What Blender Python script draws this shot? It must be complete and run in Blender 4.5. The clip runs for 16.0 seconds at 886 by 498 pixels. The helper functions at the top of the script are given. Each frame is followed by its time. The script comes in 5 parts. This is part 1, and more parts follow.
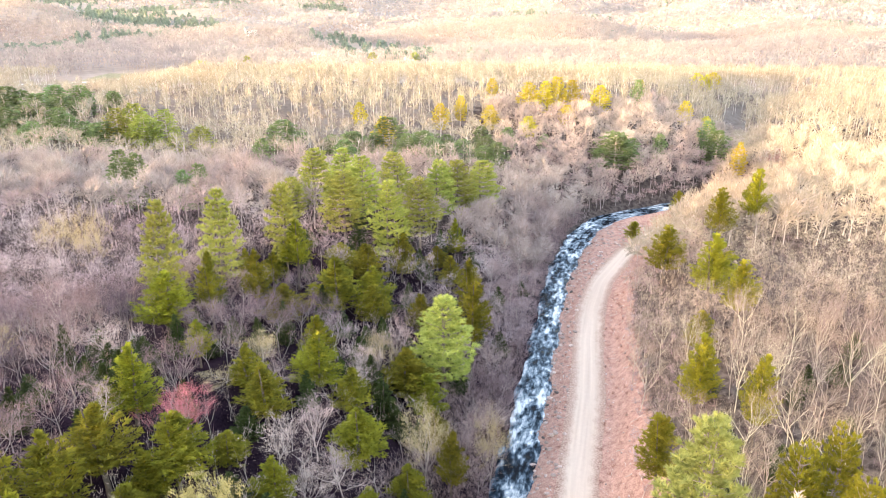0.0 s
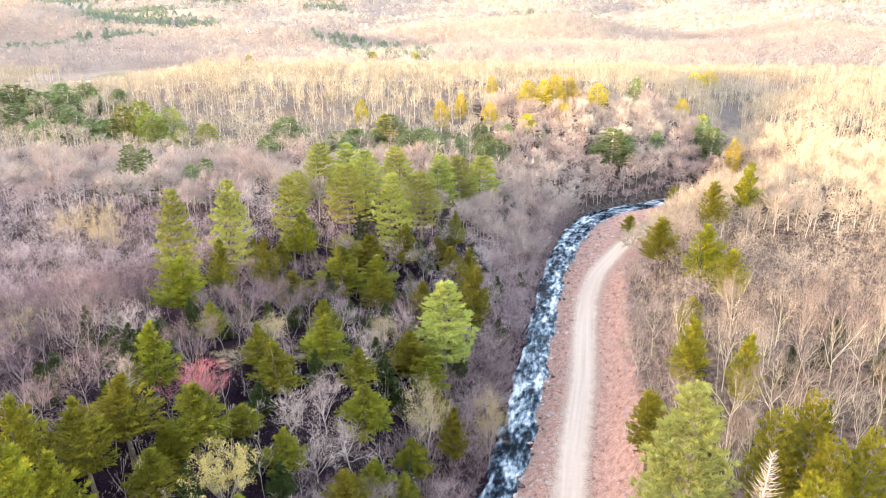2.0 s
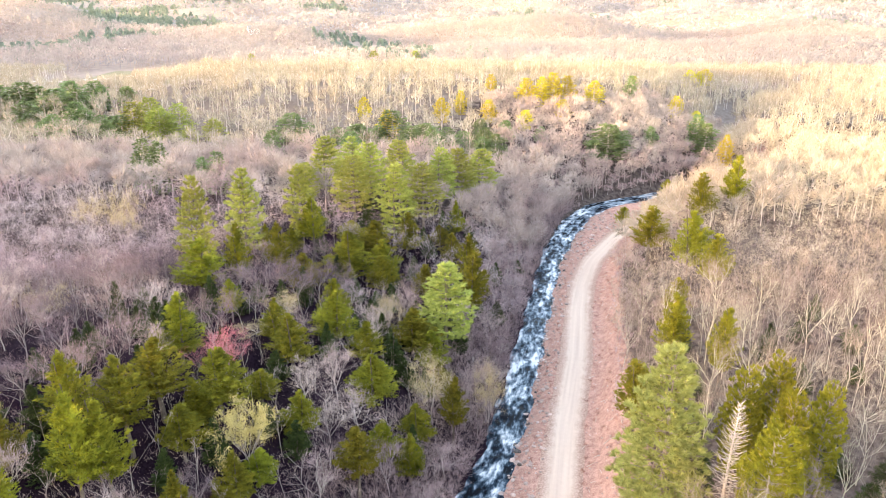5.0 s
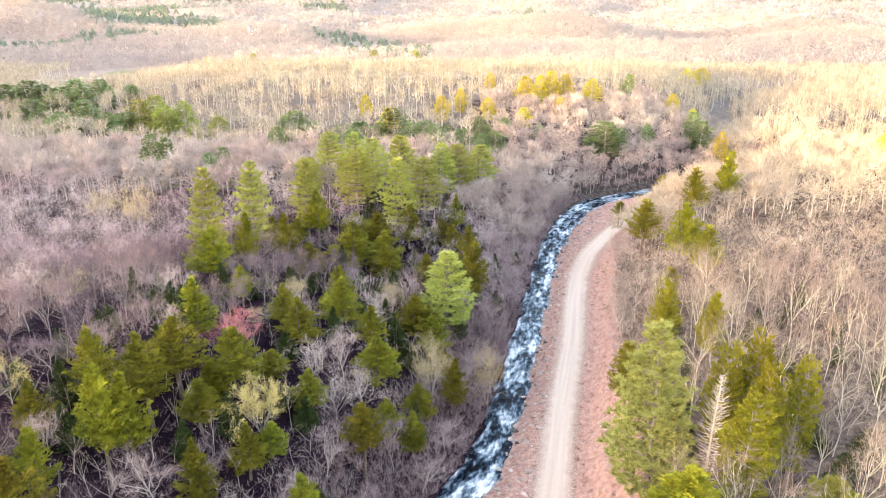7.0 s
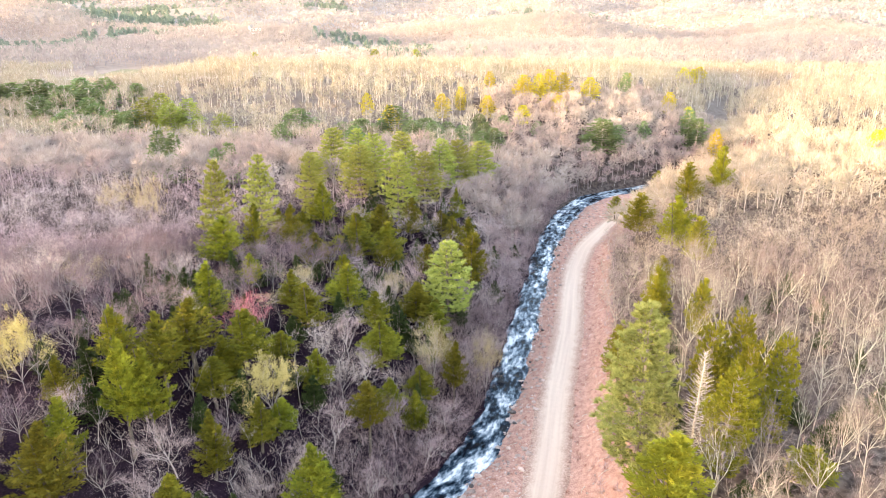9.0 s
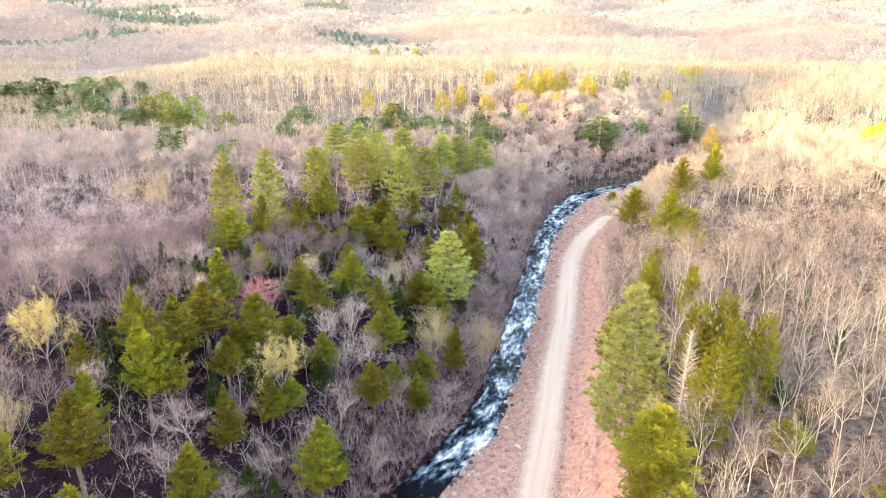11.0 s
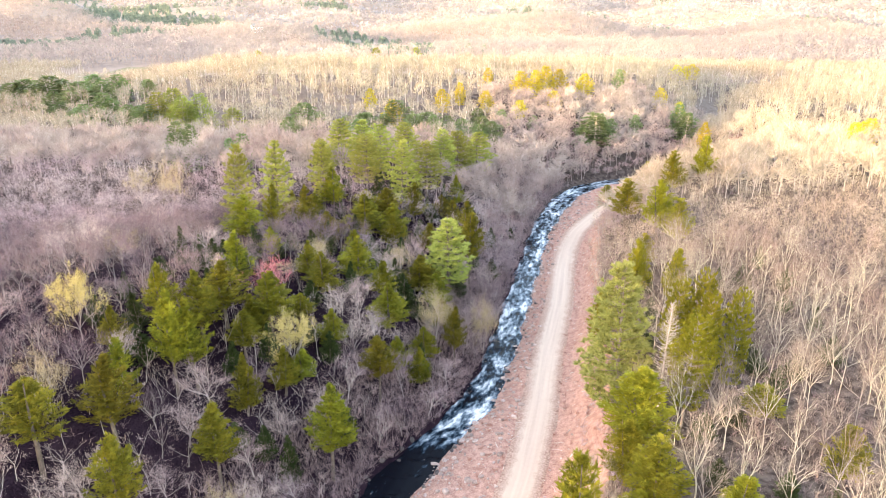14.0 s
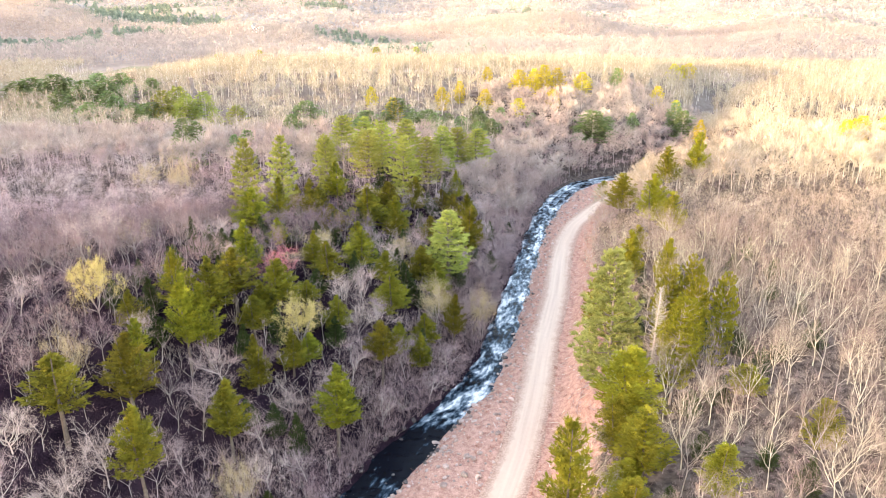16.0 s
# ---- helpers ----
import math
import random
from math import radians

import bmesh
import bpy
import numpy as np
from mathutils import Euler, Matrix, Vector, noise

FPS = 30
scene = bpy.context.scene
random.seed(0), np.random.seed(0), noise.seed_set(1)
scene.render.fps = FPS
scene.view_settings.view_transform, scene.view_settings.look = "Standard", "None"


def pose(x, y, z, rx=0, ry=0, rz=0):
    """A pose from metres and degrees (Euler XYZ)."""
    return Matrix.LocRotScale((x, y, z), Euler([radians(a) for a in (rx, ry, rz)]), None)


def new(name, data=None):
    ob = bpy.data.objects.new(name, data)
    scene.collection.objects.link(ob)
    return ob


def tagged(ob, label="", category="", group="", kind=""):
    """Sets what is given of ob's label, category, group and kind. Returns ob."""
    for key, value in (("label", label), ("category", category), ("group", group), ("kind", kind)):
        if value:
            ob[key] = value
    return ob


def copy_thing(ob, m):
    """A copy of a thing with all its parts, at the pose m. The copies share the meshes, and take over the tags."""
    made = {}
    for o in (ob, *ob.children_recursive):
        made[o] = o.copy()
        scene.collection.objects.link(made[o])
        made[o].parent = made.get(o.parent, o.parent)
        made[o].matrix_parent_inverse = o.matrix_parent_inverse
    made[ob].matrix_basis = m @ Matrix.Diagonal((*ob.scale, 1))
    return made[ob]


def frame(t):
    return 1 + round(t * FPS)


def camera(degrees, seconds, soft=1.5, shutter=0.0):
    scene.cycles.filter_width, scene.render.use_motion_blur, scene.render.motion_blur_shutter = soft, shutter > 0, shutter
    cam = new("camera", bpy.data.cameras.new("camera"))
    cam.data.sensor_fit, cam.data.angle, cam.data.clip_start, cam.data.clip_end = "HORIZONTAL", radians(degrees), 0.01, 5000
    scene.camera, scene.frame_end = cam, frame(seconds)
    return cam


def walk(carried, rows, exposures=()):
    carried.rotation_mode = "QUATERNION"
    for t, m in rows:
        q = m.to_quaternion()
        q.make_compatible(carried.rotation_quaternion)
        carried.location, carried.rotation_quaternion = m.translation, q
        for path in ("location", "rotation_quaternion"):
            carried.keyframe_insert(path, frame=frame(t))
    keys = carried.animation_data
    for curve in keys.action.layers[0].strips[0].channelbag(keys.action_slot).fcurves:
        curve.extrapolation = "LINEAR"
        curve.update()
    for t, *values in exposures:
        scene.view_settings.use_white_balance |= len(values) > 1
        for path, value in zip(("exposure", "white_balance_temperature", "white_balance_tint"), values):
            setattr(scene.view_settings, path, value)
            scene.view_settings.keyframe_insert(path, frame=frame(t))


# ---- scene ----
# ---------------------------------------------------------------- camera
cam = camera(66.0, 16.0, soft=1.0)
walk(cam, [
    (0, pose(-0.00, -0.00, 67.50, 70.180, 0, -0.000)),
    (2, pose(-0.24, -5.31, 67.39, 70.164, 0, -0.019)),
    (4, pose(-0.46, -10.62, 67.30, 70.148, 0, -0.037)),
    (6, pose(-0.66, -15.94, 67.21, 70.131, 0, -0.056)),
    (8, pose(-0.84, -21.25, 67.12, 70.115, 0, -0.075)),
    (10, pose(-1.00, -26.56, 67.06, 70.099, 0, -0.094)),
    (12, pose(-1.14, -31.88, 67.00, 70.082, 0, -0.112)),
    (14, pose(-1.26, -37.19, 66.95, 70.066, 0, -0.131)),
    (16, pose(-1.36, -42.50, 66.90, 70.050, 0, -0.150)),
], exposures=[(0, 3.92, 7650, 20)])

# ---------------------------------------------------------------- sky and sun
SUN_TRAVEL = Vector((0.967, 0.256, -0.113)).normalized()
sky_world = bpy.data.worlds.new("sky")
scene.world = sky_world
sky_world.use_nodes = True
wn = sky_world.node_tree.nodes
sky = wn.new("ShaderNodeTexSky")
sky.sky_type = "NISHITA"
sky.sun_disc = False
sky.sun_elevation = radians(6.4)
sky.sun_rotation = math.atan2(-SUN_TRAVEL.x, -SUN_TRAVEL.y)
sky.dust_density = 2.0
wn["Background"].inputs["Strength"].default_value = 0.15
sky_world.node_tree.links.new(sky.outputs[0], wn["Background"].inputs["Color"])
sun_data = bpy.data.lights.new("sun", "SUN")
sun_data.energy, sun_data.angle, sun_data.color = 0.66, radians(0.6), (0.97, 0.95, 0.56)
sun = new("sun", sun_data)
sun.rotation_mode = "QUATERNION"
sun.rotation_quaternion = SUN_TRAVEL.to_track_quat("-Z", "Y")
sun.location = (-300, -340, 300)

# ---------------------------------------------------------------- materials


def material(name, dark, light, scale=1.0, rough=0.85, bump=0.3, fine=9.0, vary=0.0, patch=0.0, patch_tone=(1, 1, 1), metal=0.0, spec=0.06, thin=0.0, island=0.0):
    """Two tones mixed by coarse and fine noise; vary: hue and value from thing to thing; patch: a second tone over stretches some metres wide."""
    m = bpy.data.materials.new(name)
    m.use_nodes = True
    n, link = m.node_tree.nodes, m.node_tree.links.new
    bsdf = n["Principled BSDF"]
    where = n.new("ShaderNodeNewGeometry")

    def noise_at(s, detail):
        t = n.new("ShaderNodeTexNoise")
        t.inputs["Scale"].default_value, t.inputs["Detail"].default_value = s, detail
        link(where.outputs["Position"], t.inputs["Vector"])
        return t

    coarse, small = noise_at(scale, 3.0), noise_at(scale * fine, 4.0)
    add = n.new("ShaderNodeMath")
    add.operation = "MULTIPLY_ADD"
    add.inputs[1].default_value = 0.5
    link(small.outputs["Fac"], add.inputs[0])
    half = n.new("ShaderNodeMath")
    half.operation = "MULTIPLY"
    half.inputs[1].default_value = 0.5
    link(coarse.outputs["Fac"], half.inputs[0])
    link(half.outputs[0], add.inputs[2])
    ramp = n.new("ShaderNodeValToRGB")
    ramp.color_ramp.elements[0].position, ramp.color_ramp.elements[1].position = 0.34, 0.66
    ramp.color_ramp.elements[0].color, ramp.color_ramp.elements[1].color = (*dark, 1), (*light, 1)
    link(add.outputs[0], ramp.inputs[0])
    out = ramp.outputs[0]
    if patch:
        wide = noise_at(patch, 1.0)
        cut = n.new("ShaderNodeValToRGB")
        cut.color_ramp.elements[0].position, cut.color_ramp.elements[1].position = 0.42, 0.60
        link(wide.outputs["Fac"], cut.inputs[0])
        mix = n.new("ShaderNodeMix")
        mix.data_type, mix.blend_type = "RGBA", "MULTIPLY"
        link(cut.outputs[0], mix.inputs["Factor"])
        link(out, mix.inputs[6])
        mix.inputs[7].default_value = (*patch_tone, 1)
        out = mix.outputs[2]
    if vary:
        info, hsv = n.new("ShaderNodeObjectInfo"), n.new("ShaderNodeHueSaturation")
        for slot, low, high in (("Hue", 0.5 - 0.06 * vary, 0.5 + 0.05 * vary), ("Value", 1 - 0.4 * vary, 1 + 0.5 * vary)):
            span = n.new("ShaderNodeMapRange")
            span.inputs["To Min"].default_value, span.inputs["To Max"].default_value = low, high
            link(info.outputs["Random"], span.inputs["Value"])
            link(span.outputs[0], hsv.inputs[slot])
        link(out, hsv.inputs["Color"])
        out = hsv.outputs[0]
    if island:
        each, tone = n.new("ShaderNodeMapRange"), n.new("ShaderNodeHueSaturation")
        each.inputs["To Min"].default_value, each.inputs["To Max"].default_value = 1 - island, 1 + island
        link(where.outputs["Random Per Island"], each.inputs["Value"])
        link(each.outputs[0], tone.inputs["Value"])
        link(out, tone.inputs["Color"])
        out = tone.outputs[0]
    link(out, bsdf.inputs["Base Color"])
    bsdf.inputs["Roughness"].default_value, bsdf.inputs["Metallic"].default_value = rough, metal
    bsdf.inputs["Specular IOR Level"].default_value = spec
    if bump:
        relief = n.new("ShaderNodeBump")
        relief.inputs["Strength"].default_value, relief.inputs["Distance"].default_value = bump, 0.05
        link(small.outputs["Fac"], relief.inputs["Height"])
        link(relief.outputs[0], bsdf.inputs["Normal"])
    if thin:
        pass_on, blend = n.new("ShaderNodeBsdfTranslucent"), n.new("ShaderNodeMixShader")
        blend.inputs[0].default_value = thin
        link(out, pass_on.inputs["Color"])
        link(bsdf.outputs[0], blend.inputs[1])
        link(pass_on.outputs[0], blend.inputs[2])
        link(blend.outputs[0], n["Material Output"].inputs["Surface"])
    return m


M = {
    # Near black: the shade between the west trees is put into this litter.
    "litter": material("shaded_leaf_litter", (0.009, 0.005, 0.009), (0.045, 0.026, 0.036), 0.35, bump=0.6, fine=12, spec=0.0, patch=0.05, patch_tone=(0.75, 0.72, 0.80)),
    "bank": material("bank_litter", (0.24, 0.115, 0.095), (0.56, 0.35, 0.29), 0.8, bump=0.8, fine=7, patch=0.12, patch_tone=(0.95, 0.78, 0.72)),
    "gravel": material("road_gravel", (0.615, 0.49, 0.415), (0.665, 0.535, 0.455), 1.8, bump=0.1, fine=8),
    # Far leaf litter, its tones lifted to stand in for sun and haze.
    "far_soil": material("far_hazy_floor", (0.30, 0.24, 0.21), (0.44, 0.36, 0.31), 0.02, bump=0.0, fine=8, patch=0.006, patch_tone=(0.90, 0.86, 0.86)),
    "ridge_soil": material("ridge_leaf_litter", (0.13, 0.10, 0.09), (0.26, 0.21, 0.185), 0.05, bump=0.0, fine=9),
    "meadow": material("dry_meadow", (0.20, 0.18, 0.11), (0.33, 0.285, 0.185), 0.05, bump=0.0, fine=10),
    "stone": material("river_stone", (0.05, 0.045, 0.045), (0.19, 0.16, 0.155), 0.9, bump=0.5, fine=6, vary=0.5, spec=0.15),
    "bark_pale": material("pale_bark", (0.38, 0.33, 0.30), (0.74, 0.66, 0.60), 0.8, bump=0.4, fine=8, vary=0.35),
    "bark_grey": material("grey_bark", (0.17, 0.138, 0.135), (0.40, 0.335, 0.325), 0.8, bump=0.4, fine=8, vary=0.5),
    "bark_pink": material("pinkish_grey_bark", (0.29, 0.240, 0.232), (0.60, 0.505, 0.480), 0.8, bump=0.4, fine=8, vary=0.4),
    "bark_east": material("tan_bark", (0.36, 0.318, 0.262), (0.70, 0.632, 0.528), 0.8, bump=0.4, fine=8, vary=0.6),
    "pebble": material("pink_gravel_stones", (0.28, 0.20, 0.18), (0.60, 0.47, 0.42), 1.5, bump=0.3, fine=6, island=0.32),
    "twig_slope": material("slope_twigs", (0.180, 0.140, 0.125), (0.41, 0.335, 0.300), 0.3, bump=0.0, fine=3, vary=0.6),
    "bark_dead": material("dead_bark", (0.40, 0.36, 0.33), (0.66, 0.60, 0.56), 0.8, bump=0.4, fine=8),
    "soft_pine": material("pale_pine_needles", (0.24, 0.255, 0.070), (0.42, 0.43, 0.150), 0.35, bump=0.0, fine=4, rough=0.85),
    "bark_pine": material("pine_bark", (0.14, 0.11, 0.095), (0.30, 0.25, 0.22), 0.8, bump=0.4, fine=8),
    "yellow_pine": material("yellow_pine_needles", (0.15, 0.145, 0.013), (0.32, 0.305, 0.036), 0.4, bump=0.0, fine=4, vary=0.25, rough=0.85),
    "bark_dark": material("dark_bark", (0.09, 0.07, 0.06), (0.22, 0.17, 0.145), 1.2, bump=0.5, fine=8),
    # Bare twigs tinted blue-purple and dark to carry the bluish west shade.
    "twig": material("shade_tinted_twigs", (0.122, 0.078, 0.090), (0.345, 0.242, 0.258), 0.3, bump=0.0, fine=3, vary=0.8),
    "twig_wood": material("bare_wood_twigs", (0.34, 0.262, 0.275), (0.66, 0.545, 0.550), 0.13, bump=0.0, fine=4, patch=0.03, patch_tone=(0.90, 0.80, 0.85)),
    # Twigs across the valley: distance haze is mixed into their pale pink.
    "twig_far": material("far_hazy_twigs", (0.35, 0.292, 0.272), (0.53, 0.447, 0.415), 0.05, bump=0.0, fine=5, patch=0.004, patch_tone=(0.80, 0.84, 0.92), thin=0.65),
    "twig_gorge": material("gorge_twigs", (0.30, 0.240, 0.226), (0.59, 0.500, 0.462), 0.13, bump=0.0, fine=4, patch=0.03, patch_tone=(0.92, 0.86, 0.88)),
    # Greyer and bluer on the hills, as haze put into the colour.
    "twig_hill": material("hill_hazy_twigs", (0.33, 0.29, 0.285), (0.49, 0.435, 0.425), 0.02, bump=0.0, fine=6, patch=0.002, patch_tone=(0.82, 0.88, 0.96), thin=0.4),
    "twig_ridge": material("ridge_twigs", (0.26, 0.225, 0.182), (0.54, 0.475, 0.385), 0.11, bump=0.0, fine=4, patch=0.03, patch_tone=(0.93, 0.88, 0.86), thin=0.45),
    "twig_tan": material("tan_twigs", (0.31, 0.220, 0.214), (0.64, 0.495, 0.474), 0.3, bump=0.0, fine=3, vary=0.6),
    # Hemlock green darkened, with the shade under the bare trees painted in.
    "shade_green": material("shaded_hemlock_needles", (0.022, 0.034, 0.012), (0.085, 0.105, 0.032), 0.8, bump=0.0, fine=5, vary=0.3, rough=0.7),
    # Conifer green washed out towards blue to imitate haze.
    "far_green": material("far_hazy_needles", (0.16, 0.205, 0.175), (0.28, 0.325, 0.27), 0.05, bump=0.0, fine=5, rough=0.8, thin=0.4),
    # Darker copy of the white pine needles; shade is part of its green.
    "pine_dark": material("shaded_pine_needles", (0.11, 0.17, 0.075), (0.30, 0.38, 0.17), 0.3, bump=0.0, fine=5, vary=0.4, rough=0.8),
    "twig_east": material("east_slope_twigs", (0.285, 0.246, 0.204), (0.57, 0.506, 0.424), 0.13, bump=0.0, fine=4, patch=0.03, patch_tone=(0.94, 0.87, 0.86)),
    # Green pines in low sun: the golden light is part of this base colour.
    "gold": material("sun_gold_needles", (0.40, 0.34, 0.035), (0.70, 0.60, 0.09), 0.4, bump=0.0, fine=5, vary=0.3, rough=0.8),
    "hemlock": material("hemlock_sprays", (0.090, 0.092, 0.014), (0.295, 0.268, 0.030), 0.35, bump=0.0, fine=4, vary=0.45, rough=0.8),
    "pine": material("white_pine_needles", (0.225, 0.255, 0.06), (0.48, 0.49, 0.13), 0.3, bump=0.0, fine=4, vary=0.38, rough=0.85),
    "bud_yellow": material("yellow_buds", (0.40, 0.305, 0.12), (0.64, 0.52, 0.24), 0.7, bump=0.0, fine=4, vary=0.2),
    "bud_tan": material("tan_buds", (0.36, 0.28, 0.165), (0.58, 0.465, 0.285), 0.7, bump=0.0, fine=4, vary=0.3),
    "bud_red": material("red_buds", (0.48, 0.13, 0.17), (0.74, 0.30, 0.34), 0.7, bump=0.0, fine=4),
    "white_wall": material("white_siding", (0.66, 0.65, 0.62), (0.82, 0.80, 0.77), 0.4, bump=0.0),
    "roof": material("grey_shingles", (0.22, 0.21, 0.21), (0.36, 0.34, 0.33), 0.5, bump=0.0),
    "glass": material("dark_window_glass", (0.03, 0.035, 0.04), (0.06, 0.065, 0.07), 0.4, rough=0.1, bump=0.0, spec=0.5),
    "asphalt": material("pale_asphalt", (0.52, 0.49, 0.46), (0.66, 0.62, 0.58), 0.05, bump=0.0),
}


def river_water():
    """Dark water with white foam in streaks along the flow."""
    m = bpy.data.materials.new("river_water")
    m.use_nodes = True
    n, link = m.node_tree.nodes, m.node_tree.links.new
    bsdf = n["Principled BSDF"]
    uv = n.new("ShaderNodeUVMap")

    def streaks(scale_u, scale_v, detail):
        stretch = n.new("ShaderNodeMapping")
        stretch.inputs["Scale"].default_value = (scale_u, scale_v, 1)
        link(uv.outputs[0], stretch.inputs["Vector"])
        t = n.new("ShaderNodeTexNoise")
        t.inputs["Scale"].default_value, t.inputs["Detail"].default_value, t.inputs["Roughness"].default_value = 1.0, detail, 0.64
        link(stretch.outputs[0], t.inputs["Vector"])
        return t

    reach, foam, ripple = streaks(0.11, 0.30, 2.0), streaks(0.42, 0.95, 8.0), streaks(1.1, 1.7, 5.0)
    add = n.new("ShaderNodeMath")
    add.operation = "MULTIPLY_ADD"
    add.inputs[1].default_value = 0.85
    link(reach.outputs["Fac"], add.inputs[0])
    link(foam.outputs["Fac"], add.inputs[2])
    place, split, calm = n.new("ShaderNodeNewGeometry"), n.new("ShaderNodeSeparateXYZ"), n.new("ShaderNodeMapRange")
    link(place.outputs["Position"], split.inputs[0])
    link(split.outputs["Y"], calm.inputs["Value"])
    calm.inputs["From Min"].default_value, calm.inputs["From Max"].default_value = 51.0, 57.0
    calm.inputs["To Min"].default_value, calm.inputs["To Max"].default_value = -0.27, 0.0
    riffle, pool = n.new("ShaderNodeMapRange"), n.new("ShaderNodeMath")
    link(split.outputs["Y"], riffle.inputs["Value"])
    riffle.inputs["From Min"].default_value, riffle.inputs["From Max"].default_value = 36.0, 43.0
    riffle.inputs["To Min"].default_value, riffle.inputs["To Max"].default_value = 0.20, 0.0
    link(calm.outputs[0], pool.inputs[0])
    link(riffle.outputs[0], pool.inputs[1])
    settle = n.new("ShaderNodeMath")
    link(add.outputs[0], settle.inputs[0])
    link(pool.outputs[0], settle.inputs[1])
    cut = n.new("ShaderNodeMapRange")
    cut.inputs["From Min"].default_value, cut.inputs["From Max"].default_value = 0.78, 1.10
    link(settle.outputs[0], cut.inputs["Value"])
    tones = n.new("ShaderNodeValToRGB")
    tones.color_ramp.elements[0].color, tones.color_ramp.elements[1].color = (0.004, 0.005, 0.009, 1), (0.80, 0.82, 0.85, 1)
    for at, tone in ((0.30, (0.026, 0.048, 0.074, 1)), (0.58, (0.20, 0.26, 0.31, 1))):
        tones.color_ramp.elements.new(at).color = tone
    link(cut.outputs[0], tones.inputs[0])
    link(tones.outputs[0], bsdf.inputs["Base Color"])
    gloss = n.new("ShaderNodeMapRange")
    gloss.inputs["To Min"].default_value, gloss.inputs["To Max"].default_value = 0.12, 0.8
    link(cut.outputs[0], gloss.inputs["Value"])
    link(gloss.outputs[0], bsdf.inputs["Roughness"])
    bsdf.inputs["Specular IOR Level"].default_value = 0.06
    relief = n.new("ShaderNodeBump")
    relief.inputs["Strength"].default_value, relief.inputs["Distance"].default_value = 0.45, 0.12
    link(ripple.outputs["Fac"], relief.inputs["Height"])
    link(relief.outputs[0], bsdf.inputs["Normal"])
    return m


M["water"] = river_water()


def track_gravel():
    """Pale gravel whose ragged edge gives way to the reddish soil of the verge; two faint wheel tracks."""
    m = M["gravel"]
    n, link = m.node_tree.nodes, m.node_tree.links.new
    bsdf = n["Principled BSDF"]
    gravel = bsdf.inputs["Base Color"].links[0].from_socket
    uv, split, where = n.new("ShaderNodeUVMap"), n.new("ShaderNodeSeparateXYZ"), n.new("ShaderNodeNewGeometry")
    link(uv.outputs[0], split.inputs[0])
    along, worn, cream = n.new("ShaderNodeMapping"), n.new("ShaderNodeTexNoise"), n.new("ShaderNodeValToRGB")
    along.inputs["Scale"].default_value = (0.03, 1.1, 1)
    link(uv.outputs[0], along.inputs["Vector"])
    link(along.outputs[0], worn.inputs["Vector"])
    worn.inputs["Scale"].default_value, worn.inputs["Detail"].default_value = 1.0, 5.0
    cream.color_ramp.elements[0].position, cream.color_ramp.elements[1].position = 0.35, 0.65
    cream.color_ramp.elements[0].color, cream.color_ramp.elements[1].color = (0.88, 0.84, 0.82, 1), (1.04, 1.03, 1.01, 1)
    link(worn.outputs["Fac"], cream.inputs[0])
    tone = n.new("ShaderNodeMix")
    tone.data_type, tone.blend_type = "RGBA", "MULTIPLY"
    tone.inputs["Factor"].default_value = 1.0
    link(gravel, tone.inputs[6])
    link(cream.outputs[0], tone.inputs[7])
    gravel = tone.outputs[2]
    side = n.new("ShaderNodeMath")
    side.operation = "ABSOLUTE"
    link(split.outputs["Y"], side.inputs[0])
    ragged = n.new("ShaderNodeTexNoise")
    ragged.inputs["Scale"].default_value, ragged.inputs["Detail"].default_value = 0.55, 6.0
    link(where.outputs["Position"], ragged.inputs["Vector"])
    wander = n.new("ShaderNodeMath")
    wander.operation = "MULTIPLY_ADD"
    wander.inputs[1].default_value = 1.6
    link(ragged.outputs["Fac"], wander.inputs[0])
    link(side.outputs[0], wander.inputs[2])
    edge = n.new("ShaderNodeMapRange")
    edge.inputs["From Min"].default_value, edge.inputs["From Max"].default_value = 2.15, 3.5
    link(wander.outputs[0], edge.inputs["Value"])
    soil = n.new("ShaderNodeValToRGB")
    soil.color_ramp.elements[0].position, soil.color_ramp.elements[1].position = 0.35, 0.65
    soil.color_ramp.elements[0].color, soil.color_ramp.elements[1].color = (0.30, 0.18, 0.14, 1), (0.55, 0.38, 0.31, 1)
    grain = n.new("ShaderNodeTexNoise")
    grain.inputs["Scale"].default_value, grain.inputs["Detail"].default_value = 3.5, 5.0
    link(where.outputs["Position"], grain.inputs["Vector"])
    link(grain.outputs["Fac"], soil.inputs[0])
    mix = n.new("ShaderNodeMix")
    mix.data_type = "RGBA"
    link(edge.outputs[0], mix.inputs["Factor"])
    link(gravel, mix.inputs[6])
    link(soil.outputs[0], mix.inputs[7])
    link(mix.outputs[2], bsdf.inputs["Base Color"])


track_gravel()


